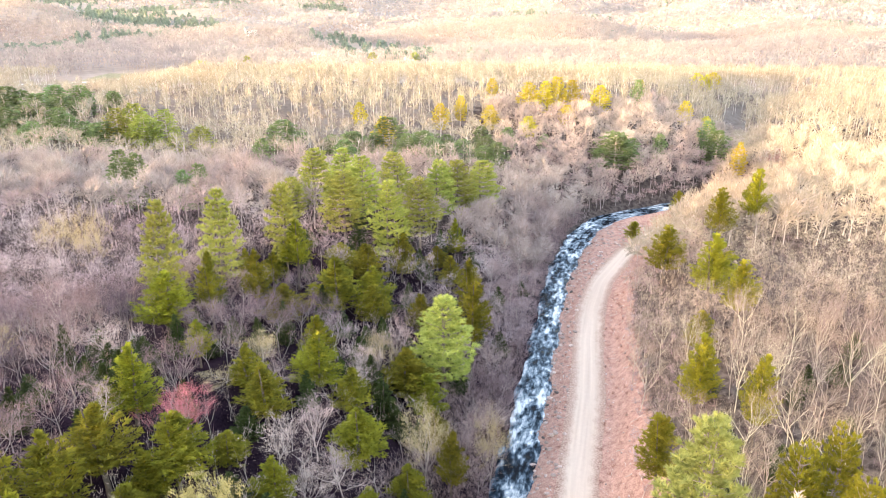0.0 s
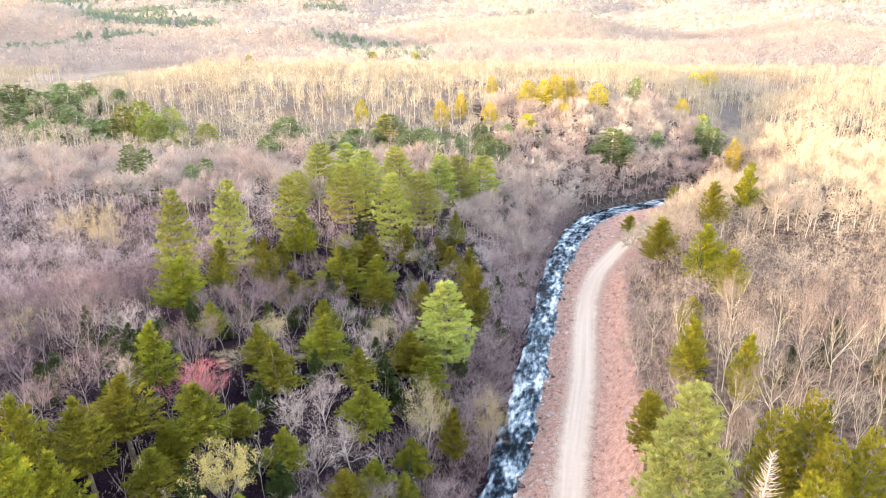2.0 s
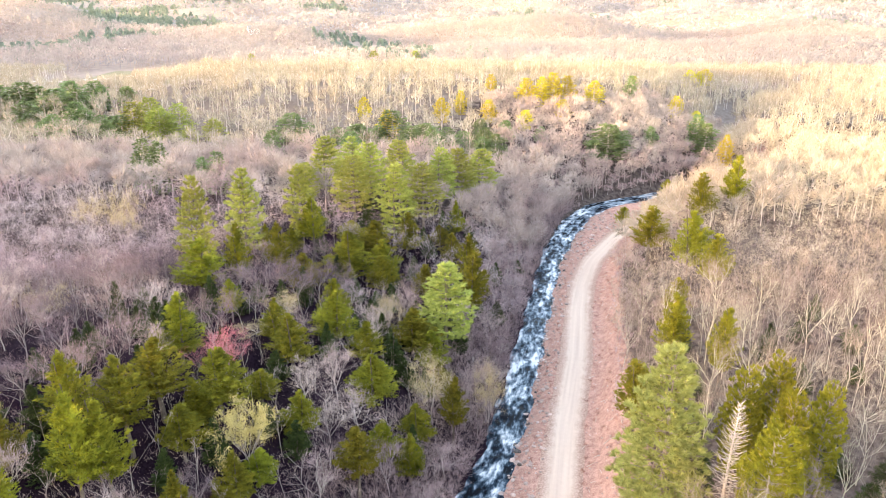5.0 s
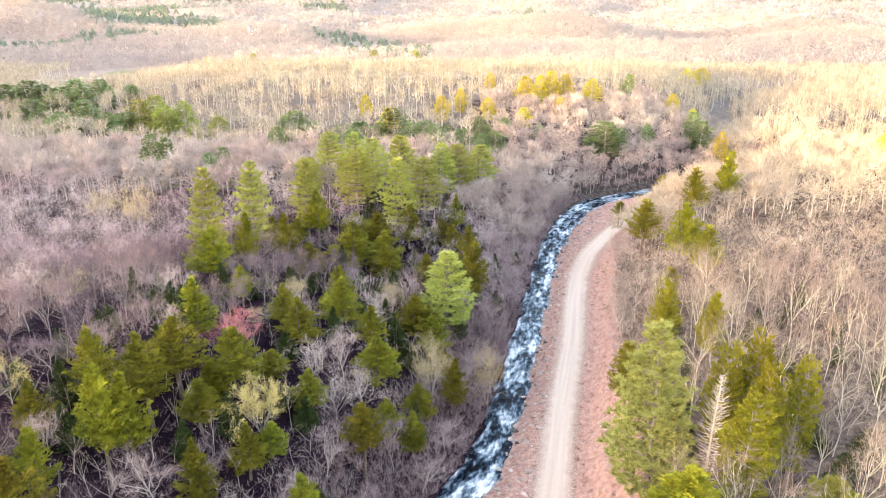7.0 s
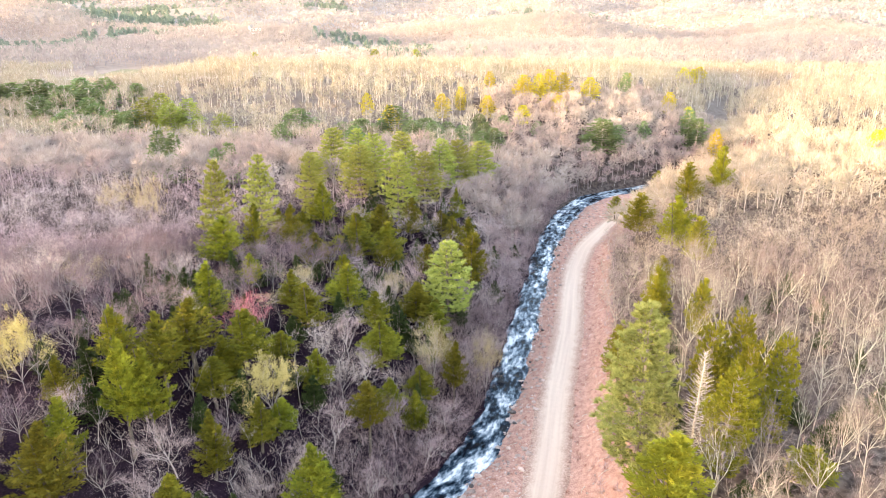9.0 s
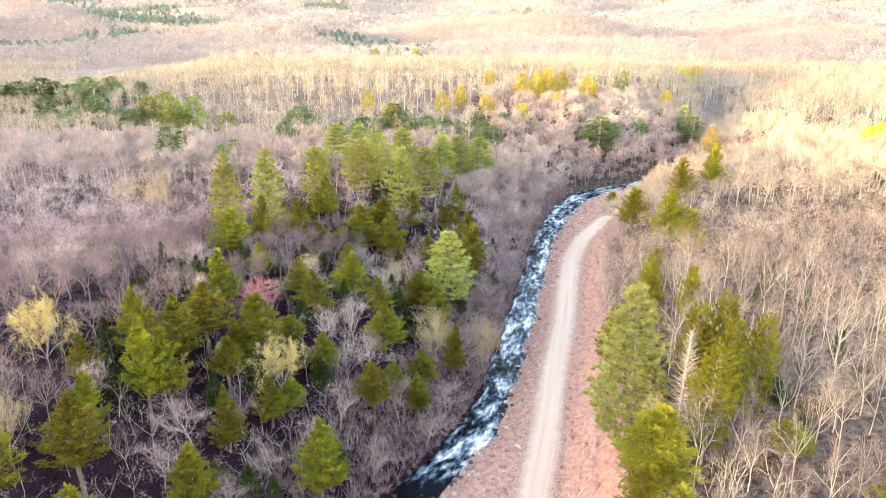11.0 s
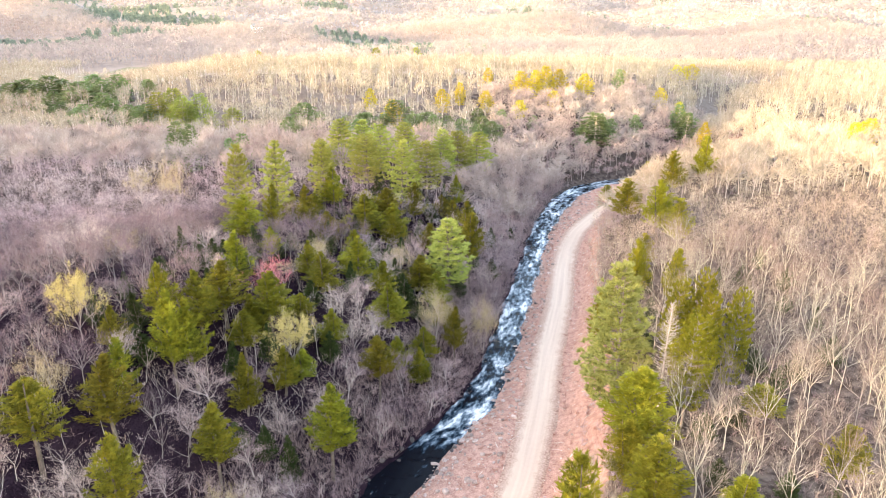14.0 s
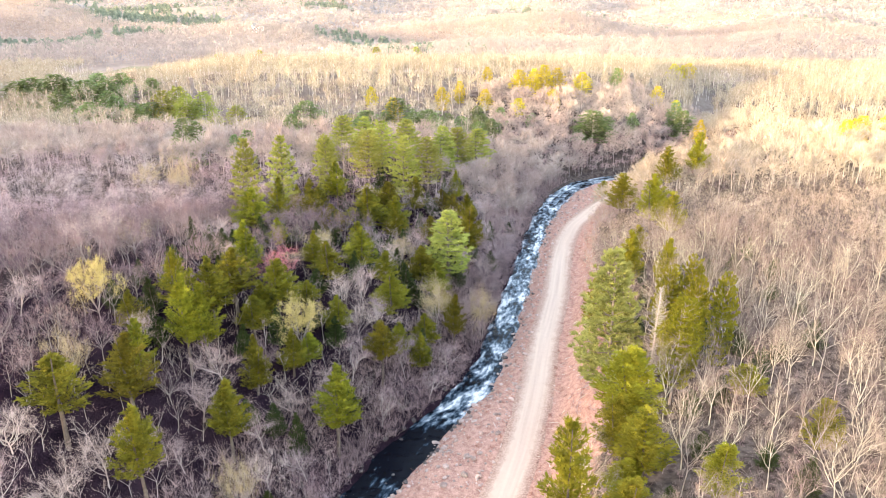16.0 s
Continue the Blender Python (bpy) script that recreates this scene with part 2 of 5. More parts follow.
def soil_on_litter():
    """Reddish bare soil breaks through the leaf litter along the track; paler dry leaves replace the shade-dark litter
    outside the west woods.
    """
    m = M["litter"]
    n, link = m.node_tree.nodes, m.node_tree.links.new
    bsdf = n["Principled BSDF"]
    shade_litter = bsdf.inputs["Base Color"].links[0].from_socket
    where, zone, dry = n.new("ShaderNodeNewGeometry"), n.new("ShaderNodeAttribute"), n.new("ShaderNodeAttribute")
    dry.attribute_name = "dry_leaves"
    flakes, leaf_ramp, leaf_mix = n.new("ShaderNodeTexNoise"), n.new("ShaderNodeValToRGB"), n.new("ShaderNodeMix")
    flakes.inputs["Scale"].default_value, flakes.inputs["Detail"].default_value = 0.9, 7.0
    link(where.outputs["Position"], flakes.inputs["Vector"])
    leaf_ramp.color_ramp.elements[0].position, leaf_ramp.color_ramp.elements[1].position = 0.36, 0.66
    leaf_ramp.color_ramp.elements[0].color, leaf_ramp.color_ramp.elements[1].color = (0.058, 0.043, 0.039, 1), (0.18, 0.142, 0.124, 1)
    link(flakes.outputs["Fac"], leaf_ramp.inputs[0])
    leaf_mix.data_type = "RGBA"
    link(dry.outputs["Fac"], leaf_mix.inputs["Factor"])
    link(shade_litter, leaf_mix.inputs[6])
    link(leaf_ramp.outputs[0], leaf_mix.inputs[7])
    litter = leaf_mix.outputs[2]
    zone.attribute_name = "bare_soil"
    tones = []
    for s, low, high in ((1.1, (0.27, 0.130, 0.102, 1), (0.56, 0.330, 0.262, 1)), (5.5, (0.30, 0.155, 0.128, 1), (0.68, 0.45, 0.375, 1))):
        t, ramp = n.new("ShaderNodeTexNoise"), n.new("ShaderNodeValToRGB")
        t.inputs["Scale"].default_value, t.inputs["Detail"].default_value = s, 6.0
        link(where.outputs["Position"], t.inputs["Vector"])
        ramp.color_ramp.elements[0].position, ramp.color_ramp.elements[1].position = 0.36, 0.64
        ramp.color_ramp.elements[0].color, ramp.color_ramp.elements[1].color = low, high
        link(t.outputs["Fac"], ramp.inputs[0])
        tones.append((t, ramp))
    soil = n.new("ShaderNodeMix")
    soil.data_type = "RGBA"
    soil.inputs["Factor"].default_value = 0.5
    link(tones[0][1].outputs[0], soil.inputs[6])
    link(tones[1][1].outputs[0], soil.inputs[7])
    add, cut, mix = n.new("ShaderNodeMath"), n.new("ShaderNodeMapRange"), n.new("ShaderNodeMix")
    link(zone.outputs["Fac"], add.inputs[0])
    link(tones[0][0].outputs["Fac"], add.inputs[1])
    cut.inputs["From Min"].default_value, cut.inputs["From Max"].default_value = 0.85, 1.15
    link(add.outputs[0], cut.inputs["Value"])
    mix.data_type = "RGBA"
    link(cut.outputs[0], mix.inputs["Factor"])
    link(litter, mix.inputs[6])
    link(soil.outputs[2], mix.inputs[7])
    link(mix.outputs[2], bsdf.inputs["Base Color"])


soil_on_litter()

# ---------------------------------------------------------------- mesh helpers


def mesh_of(name, verts, faces, mat, smooth=False):
    """A mesh from arrays; faces: rows of three or of four corners."""
    verts, faces = np.asarray(verts, np.float32), np.asarray(faces, np.int32)
    me = bpy.data.meshes.new(name)
    k = faces.shape[1]
    me.vertices.add(len(verts))
    me.vertices.foreach_set("co", verts.ravel())
    me.loops.add(faces.size)
    me.loops.foreach_set("vertex_index", faces.ravel())
    me.polygons.add(len(faces))
    me.polygons.foreach_set("loop_start", np.arange(0, faces.size, k, dtype=np.int32))
    me.polygons.foreach_set("use_smooth", np.full(len(faces), smooth))
    for each in mat if isinstance(mat, (list, tuple)) else [mat]:
        me.materials.append(each)
    me.update(calc_edges=True)
    return me


def part(name, me, parent, label=""):
    ob = new(name, me)
    ob.parent = parent
    return tagged(ob, label)


def join(pieces):
    """Pieces (verts, triangles) as one pair of arrays."""
    at, vs, fs = 0, [], []
    for v, f in pieces:
        vs.append(v)
        fs.append(np.asarray(f) + at)
        at += len(v)
    return np.concatenate(vs), np.concatenate(fs)


def tube(points, radii, sides):
    """A tapered tube along points, in triangles."""
    points = np.asarray(points, float)
    along = np.gradient(points, axis=0)
    along /= np.linalg.norm(along, axis=1)[:, None] + 1e-9
    ref = np.array([0.31, 0.95, 0.05])
    a = np.cross(along, ref)
    a /= np.linalg.norm(a, axis=1)[:, None] + 1e-9
    b = np.cross(along, a)
    turn = np.linspace(0, 2 * np.pi, sides, endpoint=False)
    ring = np.cos(turn)[None, :, None] * a[:, None] + np.sin(turn)[None, :, None] * b[:, None]
    v = (points[:, None] + ring * np.asarray(radii)[:, None, None]).reshape(-1, 3)
    f = []
    for i in range(len(points) - 1):
        for j in range(sides):
            p, q = i * sides + j, i * sides + (j + 1) % sides
            f += [(p, q, q + sides), (p, q + sides, p + sides)]
    return v, np.array(f)


def slivers(base, tip, width, rng):
    """Thin triangles from base to tip, each turned at random."""
    way = tip - base
    side = np.cross(way, rng.normal(size=base.shape))
    side *= (width / (np.linalg.norm(side, axis=1) + 1e-9))[:, None] * 0.5
    v = np.stack([base - side, base + side, tip], 1).reshape(-1, 3)
    return v, np.arange(len(v)).reshape(-1, 3)


def blades(base, tip, width, rng):
    """Thin triangles from base to tip that lie mostly flat, upper side to the sky."""
    side = np.cross(tip - base, rng.normal(size=base.shape) * 0.38 + (0, 0, 1.0))
    side *= (width / (np.linalg.norm(side, axis=1) + 1e-9))[:, None] * 0.5
    v = np.stack([base - side, base + side, tip], 1).reshape(-1, 3)
    return v, np.arange(len(v)).reshape(-1, 3)


def waves(x, y, scale, seed):
    """Smooth rolling noise, about -1 to 1."""
    rng = np.random.default_rng(seed)
    total = np.zeros_like(x, dtype=float)
    for k in range(6):
        a, ph, s = rng.uniform(0, 6.28), rng.uniform(0, 6.28), rng.uniform(0.6, 1.9)
        total += np.sin((x * math.cos(a) + y * math.sin(a)) * s * 6.28 / scale + ph)
    return total / 3.2


def step(a, b, v):
    k = np.clip((v - a) / (b - a), 0, 1)
    return k * k * (3 - 2 * k)


def smooth_line(points, spacing=1.0, window=9):
    points = np.array(points, float)
    run = np.r_[0, np.cumsum(np.linalg.norm(np.diff(points, axis=0), axis=1))]
    s = np.arange(0, run[-1], spacing)
    line = np.stack([np.interp(s, run, points[:, 0]), np.interp(s, run, points[:, 1])], 1)
    pad = np.pad(line, ((window // 2, window // 2), (0, 0)), "edge")
    return np.stack([np.convolve(pad[:, k], np.ones(window) / window, "valid") for k in (0, 1)], 1)


STREAM = smooth_line([(-112.5, -150), (-75, -87.5), (-47.5, -25), (-27.5, 12.5), (-11.9, 37.5), (-7, 47.9), (-2, 56.2), (3.9, 65), (7.6, 74.4), (10.8, 86.2), (14.9, 102.5), (18.4, 117.5), (23.2, 137.5),
                      (29.5, 163.8), (35.8, 182.5), (43.8, 202.5), (55, 218.1), (70, 226.2), (92.5, 237.5), (115, 268.8), (135, 312.5), (152.5, 362.5), (187.5, 412.5), (250, 462.5), (350, 525)])
ROAD = smooth_line([(-77.5, -150), (-42.5, -75), (-17.5, -27.5), (-2.5, 7.5), (7.2, 35.1), (10.8, 45.4), (15, 61.2), (19.5, 81.6), (21.6, 89.5), (25.8, 106), (30.4, 128.1), (33.8, 141.9), (39.2, 157.5),
                    (45.5, 169.2), (52.5, 181.2), (65, 197.5), (87.5, 212.5), (110, 232.5), (132.5, 267.5), (152.5, 312.5), (170, 362.5), (205, 410), (267.5, 457.5)], window=7)


def beside(line, x, y):
    """Distance from a line (to its right positive) and the index of its nearest point."""
    near, far = np.full(x.shape, 1e9), np.zeros(x.shape, int)
    for i in range(0, len(line), 2):
        d = (x - line[i, 0]) ** 2 + (y - line[i, 1]) ** 2
        hit = d < near
        near[hit], far[hit] = d[hit], i
    tangent = np.gradient(line, axis=0)[far]
    side = np.sign((x - line[far, 0]) * tangent[..., 1] - (y - line[far, 1]) * tangent[..., 0])
    return np.sqrt(near) * np.where(side == 0, 1, side), far


def stream_half(y):
    return 2.9 + 0.6 * step(75, 30, y) + 1.0 * step(150, 205, y) + 0.3 * np.sin(y * 0.3) + 0.25 * np.sin(y * 0.7)


def land(x, y):
    """Height of the ground: a ravine with steep wooded sides, benches above it, a low ridge ahead, hills all round."""
    x, y = np.asarray(x, float), np.asarray(y, float)
    s, _ = beside(STREAM, x, y)
    r, _ = beside(ROAD, x, y)
    off = np.abs(s) - stream_half(y)
    bed = 0.2 - 1.0 * step(0.6, -1.5, off) * step(250, 236, y)
    left = bed + np.interp(off, [0, 3, 8, 12, 20, 30, 42, 300], [0, 1.5, 6.4, 10.2, 16.6, 22.0, 24.0, 27.0])
    left = left - (5.5 * step(60, 110, y) + 6.0 * step(140, 215, y)) * step(4, 30, off)
    left = left + 14.0 * np.exp(-(((y - 365) / 95) ** 2)) * step(-10, 60, off) * step(-230, -120, x)
    out = np.maximum(r - 3.4, 0)
    right = bed + 1.7 * step(0.0, 4.5, off) + 9.5 * step(-2, 16, out) * step(0, 4, out) + 0.09 * np.clip(out - 12, 0, 60) + 0.03 * np.clip(out - 72, 0, 250)
    z = np.where(s < 0, left, right)
    bench = 12.0 + 14.0 * np.exp(-(((y - 365) / 95) ** 2)) * step(-230, -120, x) * step(30, -70, s) + 0.03 * np.clip(out - 30, 0, 250)
    beyond = step(238, 275, y)
    z = z * (1 - beyond) + bench * beyond
    z = z - 9.0 * np.exp(-((s / 17) ** 2)) * step(245, 280, y) * step(470, 400, y)
    z = z + step(4, 16, off) * step(3.5, 11, np.abs(r)) * (0.9 * waves(x, y, 27, 3) + 0.35 * waves(x, y, 9, 4))
    z = z + 0.14 * waves(x, y, 3.0, 5) * step(0.0, 1.5, off) * step(3.0, 5.0, np.abs(r)) * step(480, 380, y)
    flat = step(5.0, 3.4, np.abs(r)) * step(236, 222, y)
    z = z * (1 - flat) + 1.9 * flat
    dist = np.hypot(x, y)
    az = np.arctan2(x, np.maximum(y, 1))
    hills = 14 + 75 * step(1000, 3200, dist) * (1.15 - 0.60 * step(0.22, 0.62, az)) + 20 * waves(x, y, 900, 7) * step(600, 1500, dist) + 16 * waves(x, y, 420, 8) * step(560, 1100, dist)
    away = step(430, 680, np.hypot(x * 0.8, y))
    z = z * (1 - away) + hills * away
    # the high ridge west of the valley, which keeps the low sun off its floor
    west = -(0.967 * x + 0.256 * y)
    z = z + 61 * step(300, 430, west) * step(900, 520, west) * step(0, 60, -x - (y + 45) * 0.76)
    return z


def land_at(x, y):
    return float(land(np.array([x]), np.array([y]))[0])


# ---------------------------------------------------------------- ground, road, river


def spread(knots):
    """Grid lines: (start, end, spacing) stretches."""
    return np.concatenate([np.arange(a, b, s) for a, b, s in knots] + [[knots[-1][1]]])


gx = spread([(-4200, -1400, 200), (-1400, -500, 50), (-500, -200, 12), (-200, -75, 4), (-75, -28, 2), (-28, 75, 1.0), (75, 150, 2.8), (150, 300, 8), (300, 600, 20), (600, 1400, 50), (1400, 4200, 200)])
gy = spread([(-1500, -500, 60), (-500, -60, 20), (-60, 15, 4), (15, 235, 1.1), (235, 400, 3.5), (400, 700, 10), (700, 1500, 25), (1500, 3000, 60), (3000, 4800, 200)])
X, Y = np.meshgrid(gx, gy)
Z = land(X, Y)
ids = np.arange(X.size).reshape(X.shape)
quads = np.stack([ids[:-1, :-1], ids[:-1, 1:], ids[1:, 1:], ids[1:, :-1]], -1).reshape(-1, 4)
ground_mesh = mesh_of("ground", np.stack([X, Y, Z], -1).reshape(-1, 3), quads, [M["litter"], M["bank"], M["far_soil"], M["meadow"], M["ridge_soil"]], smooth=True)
cx, cy = (X[:-1, :-1] + X[1:, 1:]) / 2, (Y[:-1, :-1] + Y[1:, 1:]) / 2
cs, cr = beside(STREAM, cx, cy)[0], beside(ROAD, cx, cy)[0]
kind_of = np.zeros(cx.shape, np.int32)
kind_of[(cy > 235) & (cs < 0) & (cx < 12 + 6 * waves(cx, cy, 30, 26))] = 2
kind_of[cy > 320] = 2
kind_of[(kind_of == 2) & (cy < 470)] = 4
kind_of[np.hypot(cx, cy) > 480] = 2
kind_of[(cx > -278) & (cx < -192) & (cy > 450) & (cy < 570)] = 3
ground_mesh.polygons.foreach_set("material_index", kind_of.ravel())
vs, vr = beside(STREAM, X, Y)[0], beside(ROAD, X, Y)[0]
bare_soil = step(-1.0, 1.0, vs) * step(11.5 + 3.0 * step(115, 65, Y), 6.5 + 3.0 * step(115, 65, Y), vr) * step(236, 222, Y)
bare_soil = np.maximum(bare_soil, step(6.5, 4.5, np.abs(vr)) * step(222, 236, Y) * step(300, 280, Y))
ground_mesh.attributes.new("bare_soil", "FLOAT", "POINT").data.foreach_set("value", bare_soil.astype(np.float32).ravel())
# Zero under the near west woods, which keep the litter painted dark for shade.
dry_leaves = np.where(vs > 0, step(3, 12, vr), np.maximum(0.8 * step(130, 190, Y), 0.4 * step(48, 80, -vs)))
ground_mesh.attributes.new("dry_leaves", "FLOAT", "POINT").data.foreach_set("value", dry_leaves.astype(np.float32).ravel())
tagged(new("ground", ground_mesh), "wooded valley floor under brown leaf litter, darkened for shade in the west, with reddish banks", "ground", kind="structure")


def ribbon(line, half_width, rows, height):
    """A strip along a line: (verts, quads, uv)."""
    tangent = np.gradient(line, axis=0)
    tangent /= np.linalg.norm(tangent, axis=1)[:, None]
    across = np.stack([tangent[:, 1], -tangent[:, 0]], 1)
    k = np.linspace(-1, 1, rows)
    xy = line[:, None] + across[:, None] * (k[None, :, None] * half_width(line)[:, None, None])
    v = np.dstack([xy, height(xy[..., 0], xy[..., 1], k[None, :].repeat(len(line), 0))])
    n = np.arange(v.shape[0] * rows).reshape(-1, rows)
    f = np.stack([n[:-1, :-1], n[:-1, 1:], n[1:, 1:], n[1:, :-1]], -1).reshape(-1, 4)
    run = np.r_[0, np.cumsum(np.linalg.norm(np.diff(line, axis=0), axis=1))]
    uv = np.dstack([run[:, None].repeat(rows, 1), (k[None, :] * half_width(line)[:, None])]).reshape(-1, 2)
    return v.reshape(-1, 3), f, uv


def finer(line, spacing):
    run = np.r_[0, np.cumsum(np.linalg.norm(np.diff(line, axis=0), axis=1))]
    s = np.arange(0, run[-1], spacing)
    return np.stack([np.interp(s, run, line[:, 0]), np.interp(s, run, line[:, 1])], 1)


def road_top(x, y, k):
    ruts = -0.05 * np.exp(-(((np.abs(k) - 0.28) / 0.09) ** 2))
    edge = -0.22 * step(0.86, 1.0, np.abs(k))
    return 1.96 + ruts + edge + 0.002 * waves(x, y, 9.0, 32)


track = finer(ROAD, 0.7)
track = track[(track[:, 1] < 222) & (track[:, 1] > -90)]
rv, rf, ruv = ribbon(track, lambda l: 3.5 + 0.2 * waves(l[:, 0], l[:, 1], 8, 33), 21, road_top)
road_mesh = mesh_of("road", rv, rf, M["gravel"], True)
road_mesh.uv_layers.new(name="track").data.foreach_set("uv", ruv[rf.ravel()].astype(np.float32).ravel())
tagged(new("road", road_mesh), "pale gravel track with faint wheel ruts along the river", "road", kind="structure")


lane_line = smooth_line([(-420, 470), (-355, 490), (-314, 495), (-273, 495), (-251, 521), (-236, 538), (-222, 562), (-205, 600)], 2.0, 9)
lv, lf, luv = ribbon(lane_line, lambda l: np.full(len(l), 3.2), 3, lambda x, y, k: land(x, y) + 0.35)
tagged(new("lane", mesh_of("lane", lv, lf, M["asphalt"], True)), "pale lane curving through a far meadow", "road", kind="structure")


def water_top(x, y, k):
    rough_water = 0.5 + 0.5 * waves(x, y, 26, 41)
    return 0.02 + (0.03 + 0.05 * rough_water) * waves(x, y, 3.1, 42)


flow = finer(STREAM, 0.45)
flow = flow[flow[:, 1] < 236]
wv, wf, wuv = ribbon(flow, lambda l: stream_half(l[:, 1]) + 0.6, 21, water_top)
water_mesh = mesh_of("river", wv, wf, M["water"], True)
layer = water_mesh.uv_layers.new(name="flow")
layer.data.foreach_set("uv", wuv[wf.ravel()].astype(np.float32).ravel())
tagged(new("river", water_mesh), "dark mountain river with white foaming rapids", "river", kind="structure")

# ---------------------------------------------------------------- trees


def bent(start, way, length, steps, droop, wander, rng):
    """A wandering limb: points from start."""
    pts, p, d = [np.array(start, float)], np.array(start, float), np.array(way, float) / np.linalg.norm(way)
    for _ in range(steps):
        d = d + rng.normal(size=3) * wander + np.array([0, 0, droop])
        d /= np.linalg.norm(d)
        p = p + d * length / steps
        pts.append(p)
    return np.array(pts)


def along(points, k):
    """The place and the way at the share k of a bent line."""
    f = min(max(k, 0.0), 0.999) * (len(points) - 1)
    i = int(f)
    return points[i] * (1 - f + i) + points[i + 1] * (f - i), (points[i + 1] - points[i]) / (np.linalg.norm(points[i + 1] - points[i]) + 1e-9)


def twiggery(rng, lines, count, length, width):
    """Two generations of fine twigs springing from (start, end) lines."""
    a, b = np.array([p for p, _ in lines]), np.array([q for _, q in lines])
    pick = rng.integers(0, len(a), count)
    k = rng.uniform(0.25, 1.0, count)[:, None]
    way = b[pick] - a[pick]
    way /= np.linalg.norm(way, axis=1)[:, None] + 1e-9
    base = a[pick] * (1 - k) + b[pick] * k
    out = way * 0.75 + rng.normal(size=(count, 3)) * 0.42 + (0, 0, 0.28)
    tip = base + out * (length * rng.uniform(0.5, 1.25, count))[:, None]
    at = base + (tip - base) * rng.uniform(0.35, 0.8, (count, 1))
    end = at + (out + rng.normal(size=(count, 3)) * 0.5 + (0, 0, 0.1)) * (length * rng.uniform(0.3, 0.75, count))[:, None]
    w = width * rng.uniform(0.7, 1.3, count)
    return join([slivers(base, tip, w, rng), slivers(at, end, w * 0.75, rng)]), np.concatenate([tip, end])


def bare_arrays(seed, tall=12.0, fork=0.36, leaders=6, boughs=6, twigs=700, stout=1.0, rise=(0.7, 1.5), open_out=1.0, twig_width=0.038, lean=0.07, cheap=False, haze=1300):
    """A leafless broadleaf tree: a stem that divides into crooked leaders, boughs and branchlets: (wood), (fine twigs), tips of the twigs."""
    rng = np.random.default_rng(seed)
    r0 = 0.0102 * tall * stout
    trunk = bent((0, 0, -0.3), (rng.normal() * lean, rng.normal() * lean, 1), tall * fork + 0.3, 2 if cheap else 4, 0.02, 0.06, rng)
    wood = [tube(trunk, np.linspace(r0, r0 * 0.7, len(trunk)), 3 if cheap else 6)]
    lines = []
    turn = rng.uniform(0, 6.28)
    for i in range(leaders):
        at, _ = along(trunk, 1.0 if i < 3 else rng.uniform(0.6, 1.0))
        a = turn + i * 2.4 + rng.uniform(-0.45, 0.45)
        out = (0.25 if i == 0 else rng.uniform(0.55, 1.0)) * open_out
        length = tall * (1 - fork) * rng.uniform(0.72, 1.0) * (1.0 + 0.12 * out)
        leader = bent(at, (math.cos(a) * out, math.sin(a) * out, rng.uniform(*rise)), length, 3 if cheap else 5, 0.07, 0.13 if cheap else 0.17, rng)
        wood.append(tube(leader, np.linspace(0.60, 0.12, len(leader)) * r0 * rng.uniform(0.75, 1.1), 3 if cheap else 4))
        lines.append((leader[-2], leader[-1]))
        for j in range(boughs):
            k = 0.18 + 0.78 * (j + rng.uniform(0.1, 0.9)) / boughs
            p, d = along(leader, k)
            side = np.cross(d, rng.normal(size=3))
            side /= np.linalg.norm(side) + 1e-9
            size = length * rng.uniform(0.30, 0.50) * (1.2 - 0.7 * k)
            bough = bent(p, d * 0.75 + side * 0.80 + (0, 0, 0.12), size, 3, 0.06, 0.22, rng)
            thick = r0 * 0.30 * (1.15 - 0.6 * k)
            if cheap:
                wood.append(slivers(p[None], bough[-1][None], np.array([thick * 1.7]), rng))
            else:
                wood.append(tube(bough, np.linspace(1.0, 0.30, 4) * thick, 3))
            lines.append((bough[1], bough[-1]))
            for _ in range(2 if cheap else 4):
                p2, d2 = along(bough, rng.uniform(0.25, 0.95))
                end = p2 + (d2 * 0.8 + rng.normal(size=3) * 0.45 + (0, 0, 0.25)) * size * rng.uniform(0.35, 0.6)
                wood.append(slivers(p2[None], end[None], np.array([thick * 0.85]), rng))
                lines.append((p2, end))
    fine, tips = twiggery(rng, lines, twigs, tall * 0.075, twig_width)
    # the finest twigs, in soft clouds about the ends of the branchlets
    ends = np.array([q for _, q in lines])
    heart = np.array([0, 0, tall * (fork * 0.5 + 0.25)])
    base = ends[rng.integers(0, len(ends), haze)] + rng.normal(size=(haze, 3)) * (0.062 * tall, 0.062 * tall, 0.045 * tall)
    out = base - heart
    out = out / (np.linalg.norm(out, axis=1)[:, None] + 1e-9) * 0.6 + rng.normal(size=(haze, 3)) * 0.5 + (0, 0, 0.2)
    cloud = slivers(base, base + out * (tall * 0.055 * rng.uniform(0.6, 1.3, haze))[:, None], np.full(haze, twig_width * 0.9), rng)
    return join(wood), join([fine, cloud]), tips


